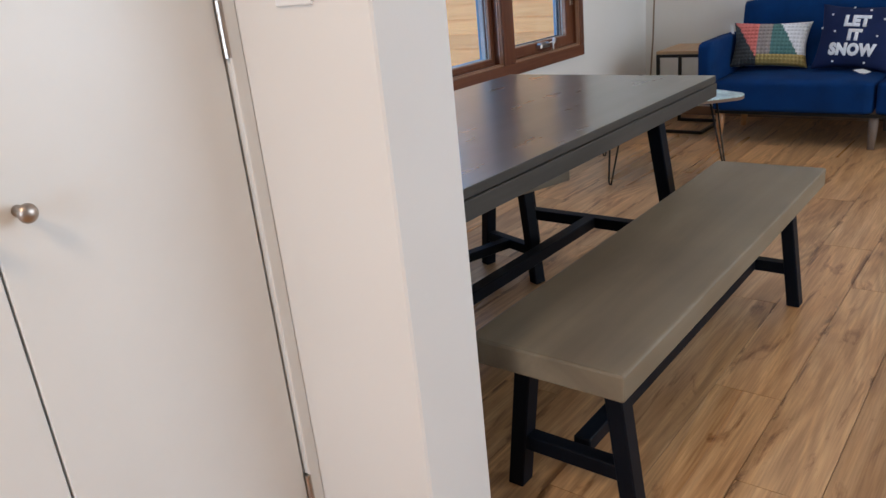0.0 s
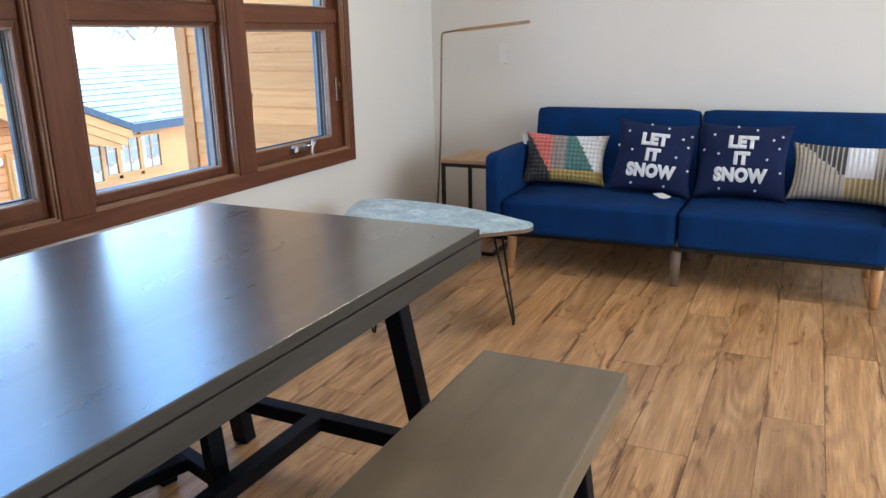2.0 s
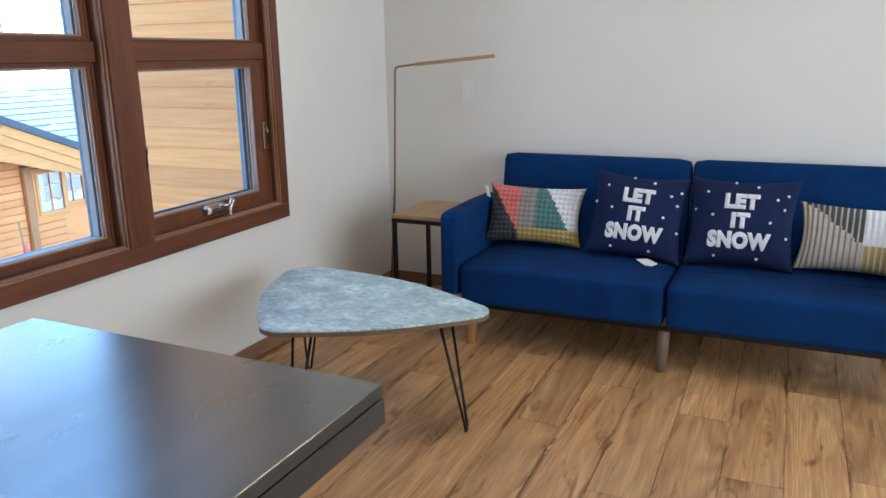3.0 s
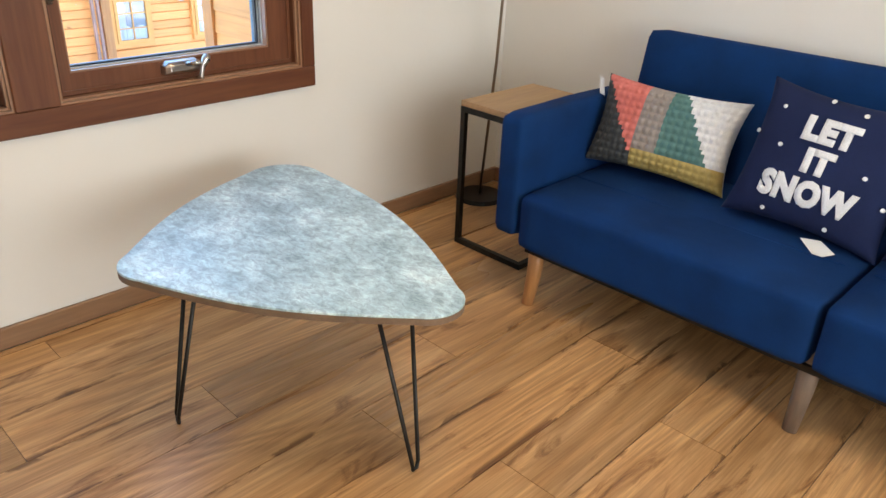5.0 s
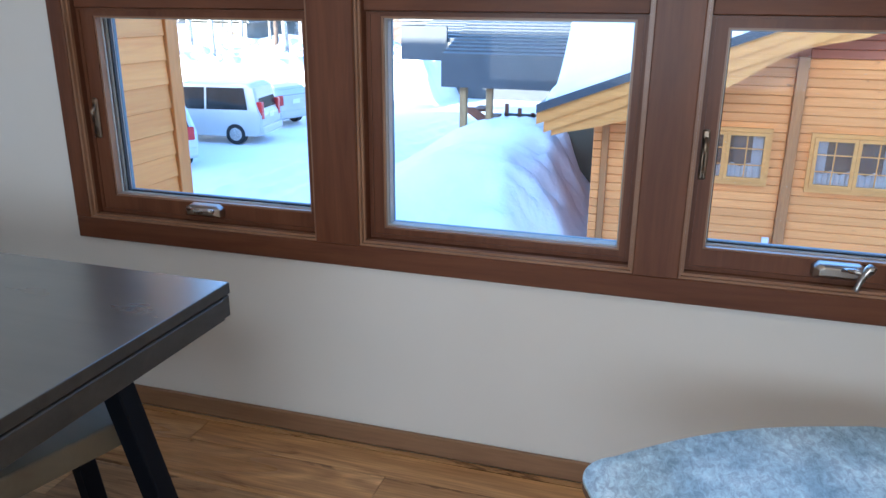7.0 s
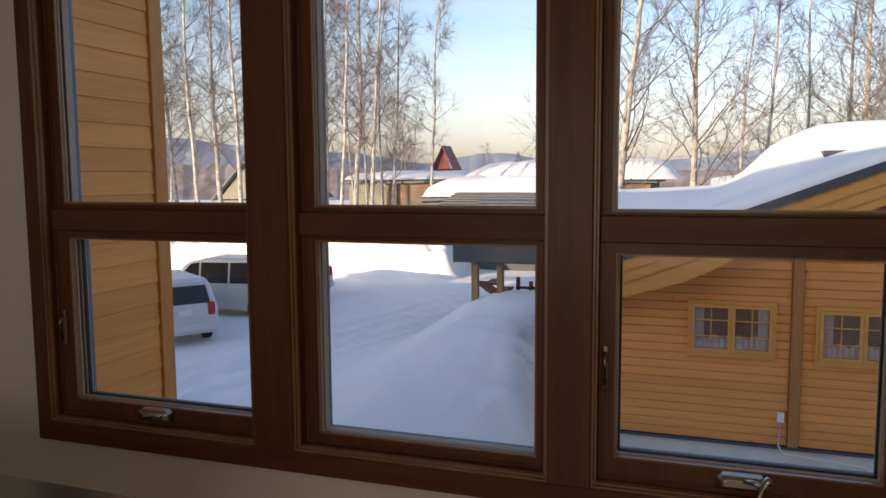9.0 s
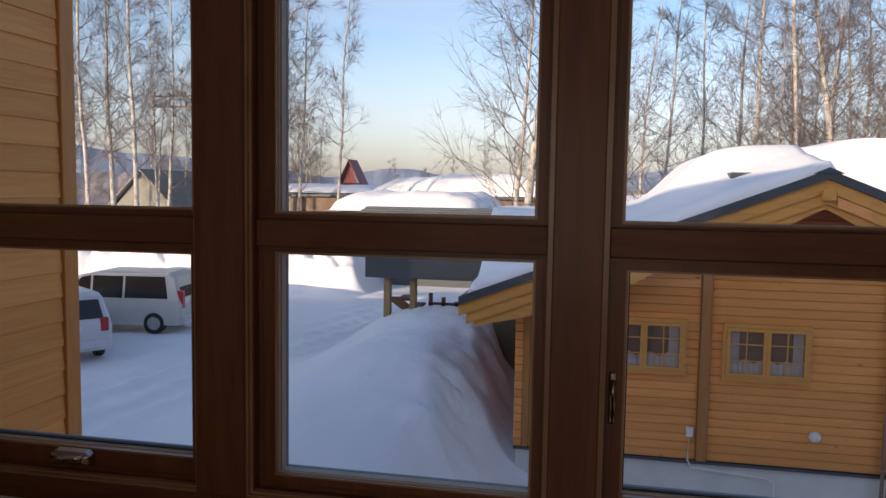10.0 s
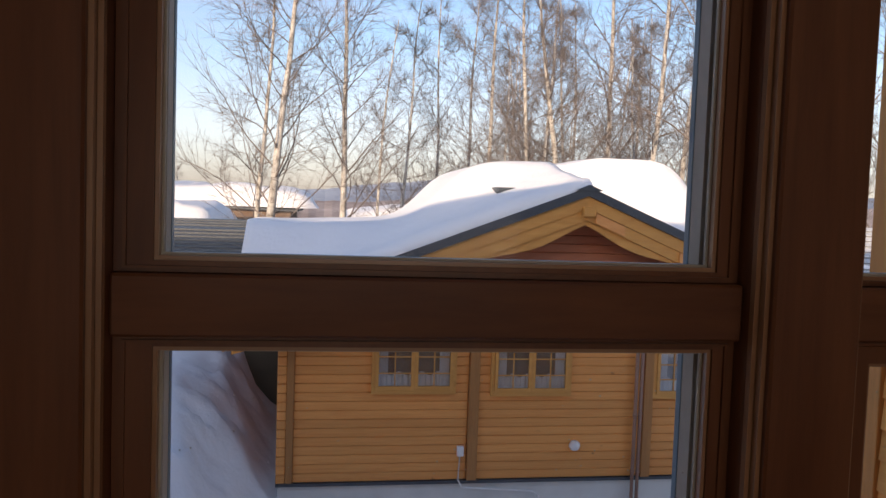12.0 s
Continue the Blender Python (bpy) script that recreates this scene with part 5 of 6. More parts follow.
# snow that lies over the gable's far slope and ridge
def roof_snow():
    xs = [AX + 0.60 - 0.16 * i for i in range(34)]
    ys = [3.45 + 0.13 * j for j in range(66)]
    def top(x, y):
        depth = AX + 0.60 - x
        base = roof_z(y)
        z = base + (0.17 + 0.07 * noise.noise(Vector((x * 0.9, y * 0.9, 1)))) * min(1.0, 0.35 + depth * 4)
        low = 1.30 + 1.16 / (1 + math.exp(-(y - 6.75) * 3.6)) + 0.05 * noise.noise(Vector((x * 0.6, y * 0.8, 3)))
        if y < RY + 0.15:
            f = smooth((depth - 0.7) / 1.7)
            z = max(z, z + (low - z) * f)
            z += 0.10 * bump1(depth, 1.0, 0.4) * smooth((y - 6.6) / 1.0)
        else:
            f = smooth((depth - 2.4) / 0.7)
            block = 2.46 + 0.20 * bump1(y, 10.4, 1.0) + 0.06 * noise.noise(Vector((x * 1.5, y * 1.5, 3)))
            end = math.sqrt(max(0.0, 1 - (max(0.0, y - 11.0) / 0.9) ** 2))
            z = base + 0.015 + (block - base) * end ** 0.6 * f
        if y > 11.86:
            z = base - 0.2
        edge = min(1.0, (y - 3.42) / 0.12)
        return base - 0.15 + (z - base + 0.15) * max(0.05, edge)
    verts, faces = [], []
    n = len(ys)
    for x in xs:
        verts += [(x, y, top(x, y)) for y in ys]
    for i in range(len(xs) - 1):
        faces += [(i * n + j, i * n + j + 1, (i + 1) * n + j + 1, (i + 1) * n + j) for j in range(n - 1)]
    # skirt in front and at the left end
    k = len(verts)
    verts += [(xs[0], y, roof_z(y) - 0.02) for y in ys]
    faces += [(k + j, k + j + 1, j + 1, j) for j in range(n - 1)]
    k = len(verts)
    verts += [(x, ys[0], roof_z(ys[0]) - 0.02) for x in xs]
    faces += [(k + i, i * n, (i + 1) * n, k + i + 1) for i in range(len(xs) - 1)]
    me = bpy.data.meshes.new("roof_snow")
    me.from_pydata(verts, [], faces)
    me.shade_smooth()
    me.materials.append(M["snow"])
    ob = new("roof_snow", me)
    return tagged(ob, "thick windblown snow hump lying on the gable roof", "snow", kind="stuff")


roof_hump = roof_snow()


# ---------------------------------------------------------------- far houses
def snow_cap(x0, x1, y0, y1, z, h, seed, name="roof_snow", label="rounded snow cap on a distant roof"):
    bm = bmesh.new()
    n, k = 26, 14
    g = []
    for i in range(n + 1):
        row = []
        for j in range(k + 1):
            u, v = -1 + 2 * i / n, -1 + 2 * j / k
            f = max(0.0, (1 - abs(u) ** 5) * (1 - abs(v) ** 3)) ** 0.45
            d = 1 + 0.35 * noise.noise(Vector((u * 2 + seed, v * 2, seed))) + 0.12 * noise.noise(Vector((u * 7 + seed, v * 7, seed)))
            row.append(bm.verts.new((x0 + (x1 - x0) * (v + 1) / 2, y0 + (y1 - y0) * (u + 1) / 2, z + h * f * d)))
        g.append(row)
    for i in range(n):
        for j in range(k):
            bm.faces.new((g[i][j], g[i][j + 1], g[i + 1][j + 1], g[i + 1][j]))
    bmesh.ops.recalc_face_normals(bm, faces=bm.faces)
    ob = part(name, bm, M["snow"], None, label, smooth=True, kind="stuff", category="snow")
    return ob


def far_house(x0, x1, y0, y1, eave, ridge, wall, roof, label, windows=()):
    root = thing("distant_house", ((x0 + x1) / 2, (y0 + y1) / 2, -4), label, "house", "distant houses")
    part("wall", box((x0, y0, -5), (x1, y1, eave)), M[wall], root)
    ym = (y0 + y1) / 2
    part("roof", loft([[(x, y0 - 0.4, eave), (x, ym, ridge), (x, y1 + 0.4, eave), (x, y1 + 0.4, eave - 0.12), (x, ym, ridge - 0.15), (x, y0 - 0.4, eave - 0.12)] for x in (x0 - 0.4, x1 + 0.4)]), M[roof], root)
    part("gable_wall", loft([[(x, y0, eave - 0.1), (x, ym, ridge - 0.2), (x, y1, eave - 0.1)] for x in (x1 - 0.1, x1)]), M[wall], root)
    for y, z in windows:
        w = part("window", box((x1 + 0.001, y - 0.5, z - 0.5), (x1 + 0.06, y + 0.5, z + 0.5)), M["barge"], root)
        part("pane", box((x1 + 0.061, y - 0.4, z - 0.4), (x1 + 0.07, y + 0.4, z + 0.4)), M["darkroom"], w)
    return root


h1 = far_house(-44, -35, -6.9, 0.3, 0.3, 0.45, "shingle", "fascia", "low dark outbuilding under a heavy snow cap")
snow_cap(-44.4, -34.6, -7.0, 0.3, 0.42, 0.95, 1.0)
h2 = far_house(-56, -46, -13.5, 3.0, 1.0, 1.15, "brush", "fascia", "long low brown house under flat snow")
snow_cap(-56.5, -45.5, -8.5, 4.5, 1.1, 1.25, 5.0)
h3 = far_house(-64.5, -62.9, -15.9, -14.7, 1.9, 3.9, "redroof", "redroof", "small distant house with steep red roof")
h4 = far_house(-62, -54, -20, -10.5, 0.9, 1.2, "greyhouse", "fascia", "distant beige house with snow on its roof")
snow_cap(-62.5, -53.5, -20.5, -10.2, 1.1, 0.6, 8.0)
h5 = far_house(-58, -50, -29, -24, -0.3, 2.6, "greyhouse", "greyhouse", "grey steep-roofed distant house among birches", ((-25.5, -1.2), (-27.5, -1.2)))
snow_cap(-60, -48, 6, 17, 0.4, 1.0, 12.0)
far_house(-59, -49, 6.5, 16.5, 0.3, 0.5, "brush", "fascia", "long low brown house under flat snow")


# ---------------------------------------------------------------- hills
def ridge_line(name, label, dist, heights, mat, base=-30, jag=1.0, seed=0):
    bm = bmesh.new()
    n = 260
    prev = None
    for i in range(n + 1):
        a = radians(-75 + 150 * i / n)            # turn from -x towards +y
        deg = math.degrees(a)
        h = np.interp(deg, [p[0] for p in heights], [p[1] for p in heights])
        h += jag * (noise.noise(Vector((deg * 0.22, seed, 0))) * 0.30 + noise.noise(Vector((deg * 1.1, seed, 4))) * 0.10)
        top = 1.4 + dist * math.tan(radians(max(0.1, h)))
        c = Vector((-math.cos(a), math.sin(a), 0))
        col = [bm.verts.new(c * dist * q + Vector((0, 0, base + (top - base) * f))) for q, f in ((0.86, 0.0), (0.93, 0.45 + 0.06 * noise.noise(Vector((deg, seed, 2)))), (1.0, 1.0), (1.2, 0.2))]
        if prev:
            for p, q in zip(range(3), range(1, 4)):
                bm.faces.new((prev[p], col[p], col[q], prev[q]))
        prev = col
    bmesh.ops.recalc_face_normals(bm, faces=bm.faces)
    return part(name, bm, M[mat], None, label, kind="structure", category="backdrop")


# both ridges carry their haze as paint, no air is drawn between
ridge_line("backdrop", "far hills with snow patches, blue haze painted into their colour", 2600, [(-75, 1.6), (-40, 2.8), (-30, 2.0), (-20, 0.9), (-14, 1.5), (-8, 0.8), (0, 1.0), (5, 1.7), (9, 2.2), (14, 1.7), (25, 1.4), (75, 1.8)], "hill", jag=1.0, seed=3)
ridge_line("backdrop", "belt of bare woods in the valley, haze painted in", 420, [(-75, 0.9), (-30, 0.7), (-20, 0.2), (0, 0.15), (10, 0.4), (30, 0.7), (75, 0.9)], "woods", base=-15, jag=1.6, seed=9)


# ---------------------------------------------------------------- cars
def car(name, m, L, W, H, body, label, wagon):
    root = thing(name, m.translation, label, "car", "parked cars")
    hw = W / 2
    if wagon:
        prof = [(-L / 2, 0.45), (-L / 2, 0.95), (-L / 2 + 0.06, 1.12), (-L / 2 + 0.30, H - 0.08), (-L / 2 + 0.55, H), (0.6, H - 0.02), (1.15, H - 0.1), (1.75, 1.12), (2.1, 1.02), (L / 2 - 0.08, 0.86), (L / 2, 0.62), (L / 2 - 0.03, 0.38)]
    else:
        prof = [(-L / 2, 0.42), (-L / 2 - 0.02, 0.9), (-L / 2 + 0.05, 1.05), (-L / 2 + 0.22, H - 0.12), (-L / 2 + 0.45, H), (0.3, H + 0.01), (0.9, H - 0.12), (1.75, 1.12), (2.15, 0.98), (L / 2 - 0.1, 0.82), (L / 2, 0.6), (L / 2 - 0.03, 0.36)]
    bm = bmesh.new()
    full = prof + [(L / 2 - 0.1, 0.26), (-L / 2 + 0.1, 0.28)]
    def section(yy, shrink):
        out = []
        for x, z in full:
            k = min(1.0, max(0.0, (z - 1.0) / (H - 1.0)))
            out.append((x * (1 - 0.02 * shrink), yy * (1 - 0.17 * k) * (1 - 0.0 * shrink), z - (0.03 * shrink if z > 1 else 0)))
        return out
    rings = [section(-hw, 1), section(-hw * 0.9, 0), section(hw * 0.9, 0), section(hw, 1)]
    bm = loft(rings)
    bmesh.ops.transform(bm, matrix=m, verts=bm.verts)
    part("body", bm, M[body], root, smooth=False)
    # glazing as slightly proud dark panes
    for s in (-1, 1):
        def side(x, z):
            k = min(1.0, max(0.0, (z - 1.0) / (H - 1.0)))
            return (x, s * (hw * (1 - 0.17 * k) + 0.004), z)
        xs = [(-L / 2 + 0.42, -0.55), (-0.48, 0.45), (0.52, 1.15)]
        for k, (a, b) in enumerate(xs):
            top = H - 0.12
            a2, b2 = (a + 0.12 if k == 0 else a), (b - 0.35 if k == 2 else b)
            quad = [side(a, 1.08), side(b + (0.25 if k == 2 else 0), 1.08), side(b2, top - (0.05 if k == 2 else 0)), side(a2, top)]
            bm = bmesh.new()
            vs = [bm.verts.new(m @ Vector(q)) for q in quad]
            f = bm.faces.new(vs)
            r = bmesh.ops.extrude_face_region(bm, geom=[f])
            bmesh.ops.translate(bm, verts=[g for g in r["geom"] if isinstance(g, bmesh.types.BMVert)], vec=(m.to_3x3() @ Vector((0, s * 0.008, 0))))
            bmesh.ops.recalc_face_normals(bm, faces=bm.faces)
            part("side_window", bm, M["carglass"], root, "dark tinted glass")
        for wx in (-L / 2 + 0.85, L / 2 - 0.85):
            c = m @ Vector((wx, s * (hw - 0.10), 0.33))
            ax = (m.to_3x3() @ Vector((0, 1, 0))).normalized()
            bm = tube([c - ax * 0.11, c - ax * 0.09, c + ax * 0.09, c + ax * 0.11], [0.29, 0.33, 0.33, 0.29], 24)
            w = part("wheel", bm, M["tyre"], root, "black tyre")
            e = c + ax * s * 0.112
            bm = tube([e, e + ax * s * 0.012], [0.20, 0.16], 20)
            for q in range(5):
                d = m.to_3x3() @ Vector((math.cos(q * 1.2566), 0, math.sin(q * 1.2566)))
                add_tube(bm, [e + ax * s * 0.012, e + ax * s * 0.008 + d * 0.18], [0.03, 0.02], 4)
            part("rim", bm, M["chrome"], w, "silver spoked rim")
        bm = bmesh.new()
        zt = 1.0 if wagon else 1.2
        add_box(bm, (-L / 2 - 0.025, s * hw * 0.80 - 0.09, 0.78), (-L / 2 + 0.16, s * hw * 0.80 + 0.105, zt + 0.12), 0.02, 1, m)
        part("tail_lamp", bm, M["redlamp"], root, "red tail lamp")
        part("door_mirror", box((1.05, s * (hw + 0.12) - 0.09, 1.02), (1.20, s * (hw + 0.12) + 0.09, 1.18), 0.03, 1, m), M[body], root)
    k = 0.9
    bm = bmesh.new()
    z0, z1 = 1.10, H - 0.16
    x0, x1 = -L / 2 + 0.06, -L / 2 + 0.235
    quad = [(x0 - 0.012, -hw * 0.78, z0), (x0 - 0.012, hw * 0.78, z0), (x1 - 0.012, hw * 0.70, z1), (x1 - 0.012, -hw * 0.70, z1)]
    f = bm.faces.new([bm.verts.new(m @ Vector(q)) for q in quad])
    r = bmesh.ops.extrude_face_region(bm, geom=[f])
    bmesh.ops.translate(bm, verts=[g for g in r["geom"] if isinstance(g, bmesh.types.BMVert)], vec=(m.to_3x3() @ Vector((0.05, 0, 0))))
    bmesh.ops.recalc_face_normals(bm, faces=bm.faces)
    part("rear_window", bm, M["carglass"], root, "dark tinted glass")
    part("bumper", box((-L / 2 - 0.07, -hw * 0.96, 0.36), (-L / 2 + 0.10, hw * 0.96, 0.58), 0.04, 2, m), M[body], root)
    part("number_plate", box((-L / 2 - 0.032, -0.17, 0.80), (-L / 2 - 0.021, 0.17, 0.96), 0.003, 1, m), M["plastic"], root)
    return root


def heading(x, y, dx, dy, z=None):
    return Matrix.Translation((x, y, ground_z(x, y) + 0.0 if z is None else z)) @ Matrix.Rotation(math.atan2(dy, dx), 4, "Z")


car("minivan", heading(-21.85, -8.95, 0.14, -0.99), 4.6, 1.7, 1.85, "carsilver", "silver minivan parked on the snow, seen from its side", False)
car("estate_car", heading(-18.5, -8.8, -0.60, -0.80), 4.7, 1.8, 1.72, "carwhite", "pale silver off-road estate car parked on the snow", True)
car("parked_car", heading(-25.6, -9.3, -0.30, -0.95), 4.3, 1.7, 1.45, "carsilver", "pale silver car parked behind the minivan", True)


# ---------------------------------------------------------------- small things outside
pole = thing("marker_pole", (-12.6, 12.3, -3.4), "thin yellow snow marker pole with pink tape", "pole")
part("stick", tube([(-12.6, 12.38, -3.4), (-12.6, 12.24, -1.38)], 0.016, 8), M["oak"], pole, smooth=True)
part("tape", box((-12.63, 12.26, -1.96), (-12.57, 12.32, -1.80), 0.01), M["pinktape"], pole, "pink tape")
board = thing("snowboard", (-17.2, 2.82, -2.4), "blue snowboard standing in the snow", "snowboard")
bm = bmesh.new()
n = 28
outl = [(0.14 * math.copysign(abs(math.cos(a)) ** 0.8, math.cos(a)), 0.75 * math.copysign(abs(math.sin(a)) ** 0.55, math.sin(a))) for a in [2 * math.pi * k / n for k in range(n)]]
mb = Matrix.Translation((-17.0, 2.75, -1.75)) @ Matrix.Rotation(radians(-18), 4, "X")
rs = [[bm.verts.new(mb @ Vector((xx, px, pz))) for px, pz in outl] for xx in (0, 0.015)]
bm.faces.new(rs[0][::-1]), bm.faces.new(rs[1])
for k in range(n):
    bm.faces.new((rs[0][k], rs[0][(k + 1) % n], rs[1][(k + 1) % n], rs[1][k]))
part("deck", bm, M["boardblue"], board)

upole = thing("utility_pole", (-40, -16.2, -3), "wooden utility pole with crossarms, wires and a sign", "pole")
part("mast", tube([(-40, -16.2, -3), (-40, -16.2, 7.2)], [0.14, 0.10], 10), M["greyleg"], upole, smooth=True)
for z in (6.4, 5.8):
    part("crossarm", box((-40.05, -19.3, z), (-39.95, -16.0, z + 0.09)), M["greyleg"], upole)
    for y in (-19.1, -18.2, -17.2):
        part("insulator", tube([(-40, y, z + 0.09), (-40, y, z + 0.28)], [0.05, 0.03], 8), M["fascia"], upole)
part("transformer", tube([(-39.7, -16.4, 3.6), (-39.7, -16.4, 4.6)], 0.24, 14), M["fascia"], upole, smooth=True)
for z, y in ((6.62, -19.1), (6.62, -17.2), (6.02, -18.2)):
    pts = [(-40 + 60 * (f - 0.0) * 0 - 0.0, y - 40 * f, z - 1.6 * math.sin(math.pi * f)) for f in [k / 12 for k in range(13)]]
    part("wire", tube(pts, 0.012, 5), M["blackmetal"], upole)


# ---------------------------------------------------------------- trees
def birch(seed, H, r, limbs, subs, twigs, spread=0.3, low=0.22, lean=0.0):
    rnd = random.Random(seed)
    V, F = [], []

    def run(p, d, length, r0, r1, segs, sides, curl, up):
        pts, rad = [p.copy()], [r0]
        d = d.normalized()
        for i in range(segs):
            d = (d + Vector([rnd.uniform(-1, 1) * curl for _ in range(3)]) + Vector((0, 0, up))).normalized()
            p = p + d * (length / segs)
            pts.append(p.copy())
            rad.append(r0 + (r1 - r0) * (i + 1) / segs)
        k0 = len(V)
        for i, (q, rr) in enumerate(zip(pts, rad)):
            dd = (pts[min(i + 1, segs)] - pts[max(i - 1, 0)]).normalized()
            s = dd.orthogonal().normalized()
            u = dd.cross(s)
            for k in range(sides):
                a = 6.28318 * k / sides
                V.append(q + (s * math.cos(a) + u * math.sin(a)) * rr)
        for i in range(segs):
            for k in range(sides):
                a, b = k0 + i * sides + k, k0 + i * sides + (k + 1) % sides
                F.append((a, b, b + sides, a + sides))
        return pts, rad

    trunk, tr = run(Vector((0, 0, 0)), Vector((lean, 0, 1)), H, r, 0.02, 14, 9, 0.05, 0.06)
    nt = len(F)
    for i in range(limbs):
        f = low + (0.95 - low) * (i + rnd.random()) / limbs
        j = min(13, int(f * 14))
        p = trunk[j].lerp(trunk[j + 1], f * 14 - j)
        a = rnd.uniform(0, 6.283)
        el = rnd.uniform(0.35, 0.95)
        d = Vector((math.cos(a), math.sin(a), el * 1.1))
        ln = H * spread * (1.12 - f) * rnd.uniform(0.7, 1.25)
        lp, lr = run(p, d, ln, tr[j] * 0.22 + 0.005, 0.005, 6, 4, 0.20, 0.07)
        for k in range(subs):
            g = rnd.uniform(0.2, 1.0)
            jj = min(5, int(g * 6))
            q = lp[jj].lerp(lp[jj + 1], g * 6 - jj)
            dd = (lp[jj + 1] - lp[jj]).normalized() + Vector([rnd.uniform(-0.9, 0.9) for _ in range(3)])
            sp, sr = run(q, dd, ln * rnd.uniform(0.24, 0.48), 0.008, 0.004, 3, 3, 0.25, 0.05)
            for _ in range(twigs):
                jj = rnd.randint(1, 3)
                dd = (sp[jj] - sp[jj - 1]).normalized() + Vector([rnd.uniform(-0.8, 0.8) for _ in range(3)])
                run(sp[jj], dd, rnd.uniform(0.3, 0.8), 0.0052, 0.0026, 2, 3, 0.25, -0.03)
    return V, F, nt, 15 * 9


def make_tree(name, data, at, label):
    V, F, nt, vt = data
    root = thing(name, at, label, "tree", "bare birches")
    for pn, vs, fs, mt in (("trunk", V[:vt], F[:nt], M["bark"]), ("crown", V[vt:], [tuple(i - vt for i in f) for f in F[nt:]], M["brush"])):
        me = bpy.data.meshes.new(pn)
        me.from_pydata([tuple(v) for v in vs], [], fs)
        me.shade_smooth()
        me.materials.append(mt)
        if pn == "crown":
            me.materials[0] = M["twig"]
        ob = new(pn, me)
        ob.parent = root
    return root


M["twig"] = noisy("birch_twigs", (0.10, 0.080, 0.074), (0.20, 0.168, 0.155), 1.3, 0.8)
KINDS = [birch(1, 15, 0.14, 32, 9, 7, 0.28), birch(2, 14, 0.11, 30, 9, 7, 0.23, 0.18), birch(3, 16, 0.18, 30, 10, 8, 0.34, 0.2),
         birch(4, 12, 0.085, 28, 7, 6, 0.20, 0.12), birch(5, 13, 0.095, 28, 7, 6, 0.20, 0.3, 0.08)]
LABELS = ["bare white-barked birch with fine twigs", "slender bare birch with rising limbs", "stout bare birch with wide spreading limbs",
          "young thin bare birch", "leaning slender bare birch"]
EYE_XY = (-1.2, 5.4)


def polar(deg, dist):
    """Degrees from straight out of the window, positive to the north."""
    a = radians(deg)
    return EYE_XY[0] - dist * math.cos(a), EYE_XY[1] + dist * math.sin(a)


# (degrees, metres, kind, size)
PLACES = [(-5.2, 25.5, 2, 1.0), (-6.3, 27, 1, 1.0), (0.2, 27, 0, 1.05), (4.4, 34, 1, 1.0), (3.0, 40, 3, 1.1), (7.5, 37, 1, 1.0), (9.5, 42, 0, 1.0),
          (11.5, 30, 0, 0.95), (14.5, 27, 1, 1.05), (16.8, 27, 2, 0.9), (19.5, 31, 0, 1.1), (22.0, 26, 1, 1.15), (24.5, 33, 2, 0.95), (28.2, 21.5, 2, 1.35),
          (31, 28, 0, 1.1), (34, 32, 1, 1.0), (38, 27, 0, 1.0), (42, 30, 2, 1.0), (47, 34, 0, 1.1), (52, 30, 1, 1.0), (13, 45, 3, 1.2), (18, 48, 0, 1.1), (26, 46, 4, 1.2), (21, 42, 3, 1.2),
          (-19.6, 44, 4, 1.06), (-24.0, 40, 1, 1.19), (-25.2, 44, 0, 1.19), (-26.3, 38, 4, 1.12), (-27.3, 46, 1, 1.25), (-28.4, 41, 0, 1.12), (-22.4, 48, 3, 1.25),
          (-33.5, 39, 1, 1.19), (-35, 44, 0, 1.12), (-36.5, 41, 3, 1.38), (-38, 46, 1, 1.25), (-39.6, 42, 0, 1.12), (-41.5, 45, 2, 1.06), (-44, 43, 1, 1.25), (-47, 47, 0, 1.25),
          (-31.5, 52, 3, 1.38), (-12.5, 62, 3, 0.55), (-10.5, 70, 3, 0.6), (-15, 75, 4, 0.6), (-8.5, 66, 3, 0.5)]


def plant():
    rnd = random.Random(11)
    first = {}
    extra = [(rnd.uniform(-50, -21), rnd.uniform(52, 78), rnd.choice((1, 3, 4)), rnd.uniform(0.8, 1.1)) for _ in range(24)]
    extra += [(rnd.uniform(8, 45), rnd.uniform(36, 70), rnd.choice((0, 1, 3, 4)), rnd.uniform(0.85, 1.2)) for _ in range(24)]
    for deg, dist, kind, size in PLACES + extra:
        x, y = polar(deg, dist)
        z = ground_z(x, y) - 0.1
        if kind not in first:
            first[kind] = make_tree("birch_tree", KINDS[kind], (0, 0, 0), LABELS[kind])
            tree = first[kind]
            tree.matrix_basis = pose(x, y, z, 0, 0, rnd.uniform(0, 360)) @ Matrix.Scale(size, 4)
            continue
        ob = copy_thing(first[kind], pose(x, y, z, 0, 0, rnd.uniform(0, 360)))
        ob.scale = (size, size, size * rnd.uniform(0.95, 1.1))


plant()

# the neighbour's house and what lies on it, moved to its place
for ob in (house, roof_hump):
    ob.location += Vector((0.10, 0.12, -0.16))

# ---------------------------------------------------------------- pieces laid last
cache = {}


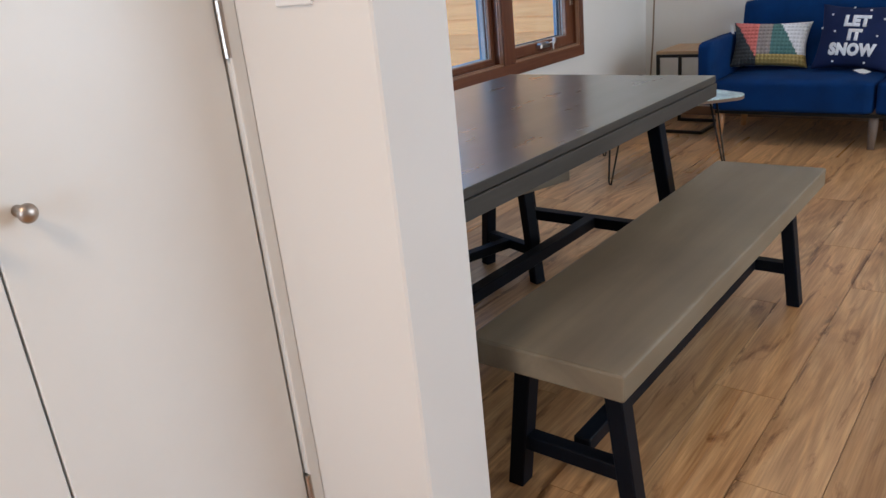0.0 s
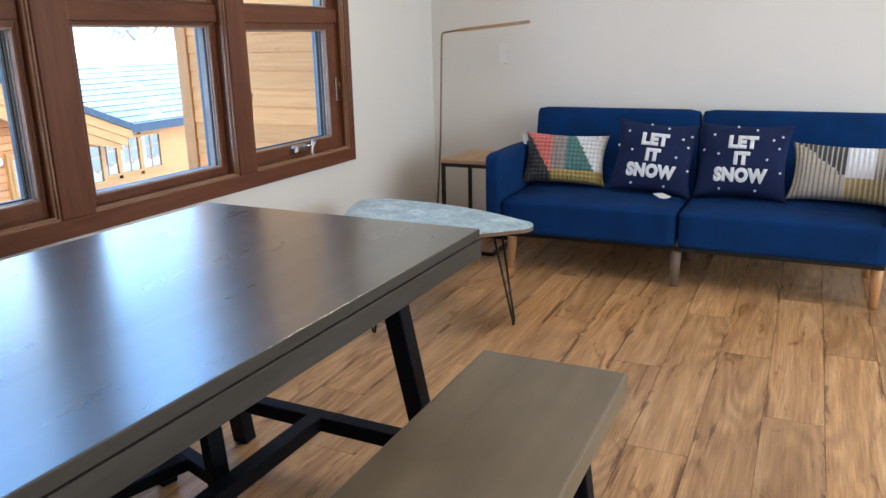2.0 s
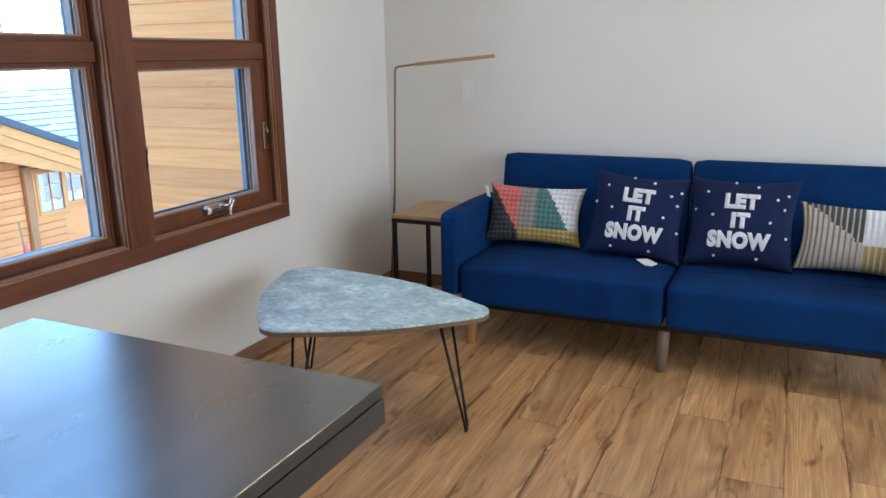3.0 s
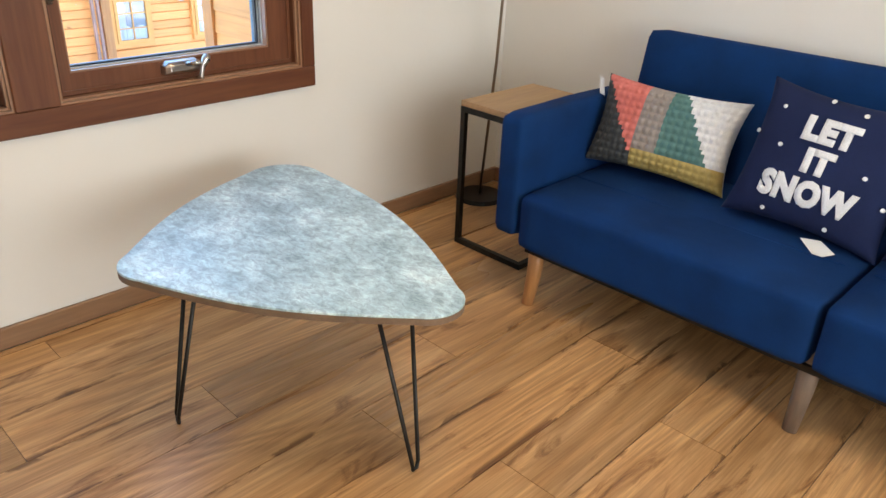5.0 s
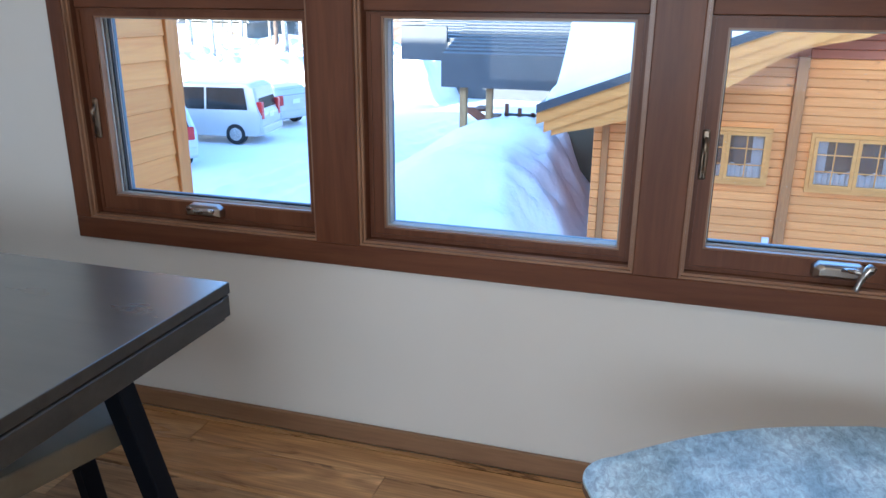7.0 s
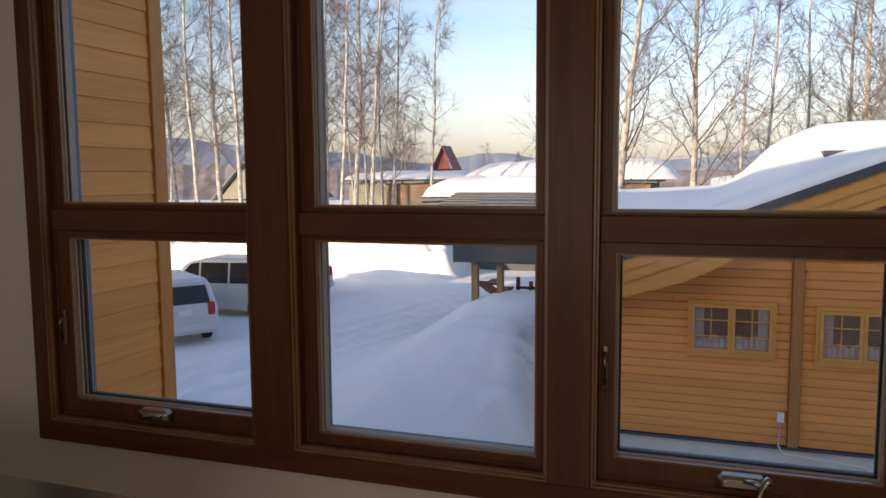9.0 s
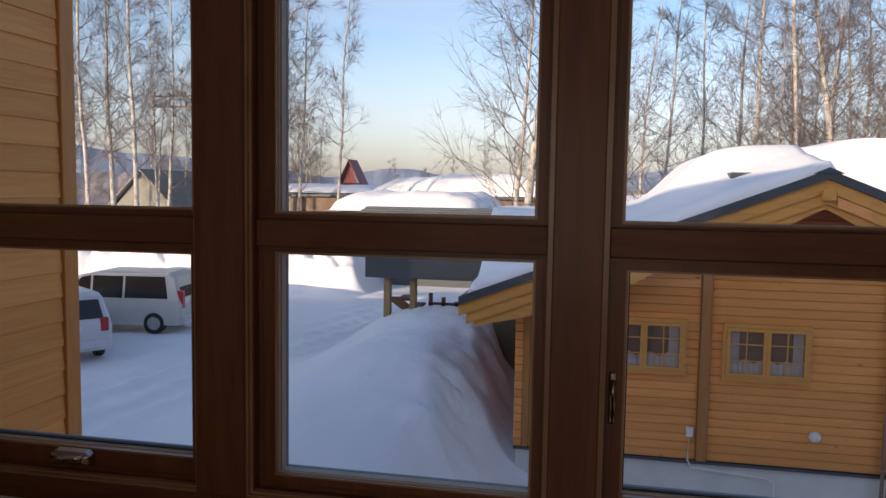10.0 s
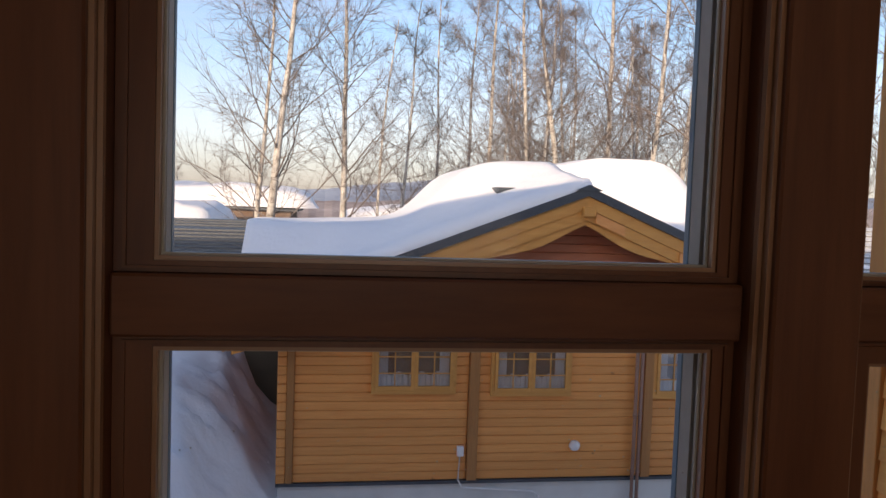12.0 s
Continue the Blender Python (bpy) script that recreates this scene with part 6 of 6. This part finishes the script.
def piece(name, lo, hi, mat, parent, bevel=0.0, m=None):
    """A box piece that shares its mesh with the others of its size."""
    size = tuple(round(h - l, 4) for l, h in zip(lo, hi))
    key = (name, size, mat, bevel)
    if key not in cache:
        me = bpy.data.meshes.new(name)
        bm = box([-s / 2 for s in size], [s / 2 for s in size], bevel)
        bm.to_mesh(me)
        bm.free()
        me.materials.append(M[mat])
        cache[key] = me
    ob = new(name, cache[key])
    ob.parent = parent
    c = Vector([(l + h) / 2 for l, h in zip(lo, hi)])
    ob.matrix_local = (Matrix.Translation(c - BASE[parent.name]) if m is None else Matrix.Translation(-BASE[parent.name]) @ m)
    return ob


def lay_floor():
    rnd = random.Random(4)
    w, ln, gap = 0.186, 1.26, 0.0016
    x, k = EX, 0
    while x > WX + 0.05:
        xa = x - w
        if xa < WX + 0.05:
            xa = WX + 0.042
        y = SY - [0.0, 0.84, 0.42, 1.02, 0.22, 0.63][k % 6] - rnd.uniform(0, 0.12)
        y = round(y, 2)
        while y < NY - 0.015:
            a, b = max(y, SY), min(y + ln, NY - 0.015)
            if b - a > 0.03:
                piece("plank", (xa + gap / 2, a + gap / 2, -0.0115), (x - gap / 2, b - gap / 2, 0.0), "floor", floor)
            y += ln
        x, k = x - w, k + 1


def lay_siding():
    # lap boards on the own house's two wings
    for y0, x0, s in ((LWY, LWX, 1), (RWY, RWX, -1)):
        z, k = -3.3, 0
        while z < 2.7:
            tilt = Matrix.Rotation(radians(s * 4.4), 4, "X")
            c = Vector(((x0 + 0.085 + WOUT - 0.0) / 2, y0 + s * 0.006, z + 0.058))
            ww = (WOUT - x0 - 0.087)
            piece("board", (0, 0, 0), (ww, 0.012, 0.130), "siding_x", home, 0.002, Matrix.Translation(c) @ tilt)
            z += 0.1175
    # log boards on the neighbour's gable, between the posts
    cuts = [(4.12, 4.358, False), (4.462, 7.053, True), (7.207, 9.823, True), (9.977, 12.543, True), (12.697, 13.36, True)]
    z = -2.505
    while z < 1.55:
        for a, b, full in cuts:
            if a < 4.2:
                if z < roof_z(4.3) - 0.5:
                    piece("log_end", (AX - 0.02, 4.22, z), (AX + 0.035, b - 0.001, z + 0.129), "siding_y", house, 0.010)
                continue
            lim = (RZ - 0.24 - (z + 0.132)) / SL
            a2, b2 = max(a, RY - lim), min(b, RY + lim)
            if b2 - a2 > 0.2:
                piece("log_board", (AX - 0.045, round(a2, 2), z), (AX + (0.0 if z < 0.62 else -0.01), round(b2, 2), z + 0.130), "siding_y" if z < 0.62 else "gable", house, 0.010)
        z += 0.1345


lay_floor()
part("floor_strip", box((WX + 0.015, 2.83, -0.0115), (WX + 0.0385, NY - 0.015, 0.0)), M["floor"], floor)
lay_siding()
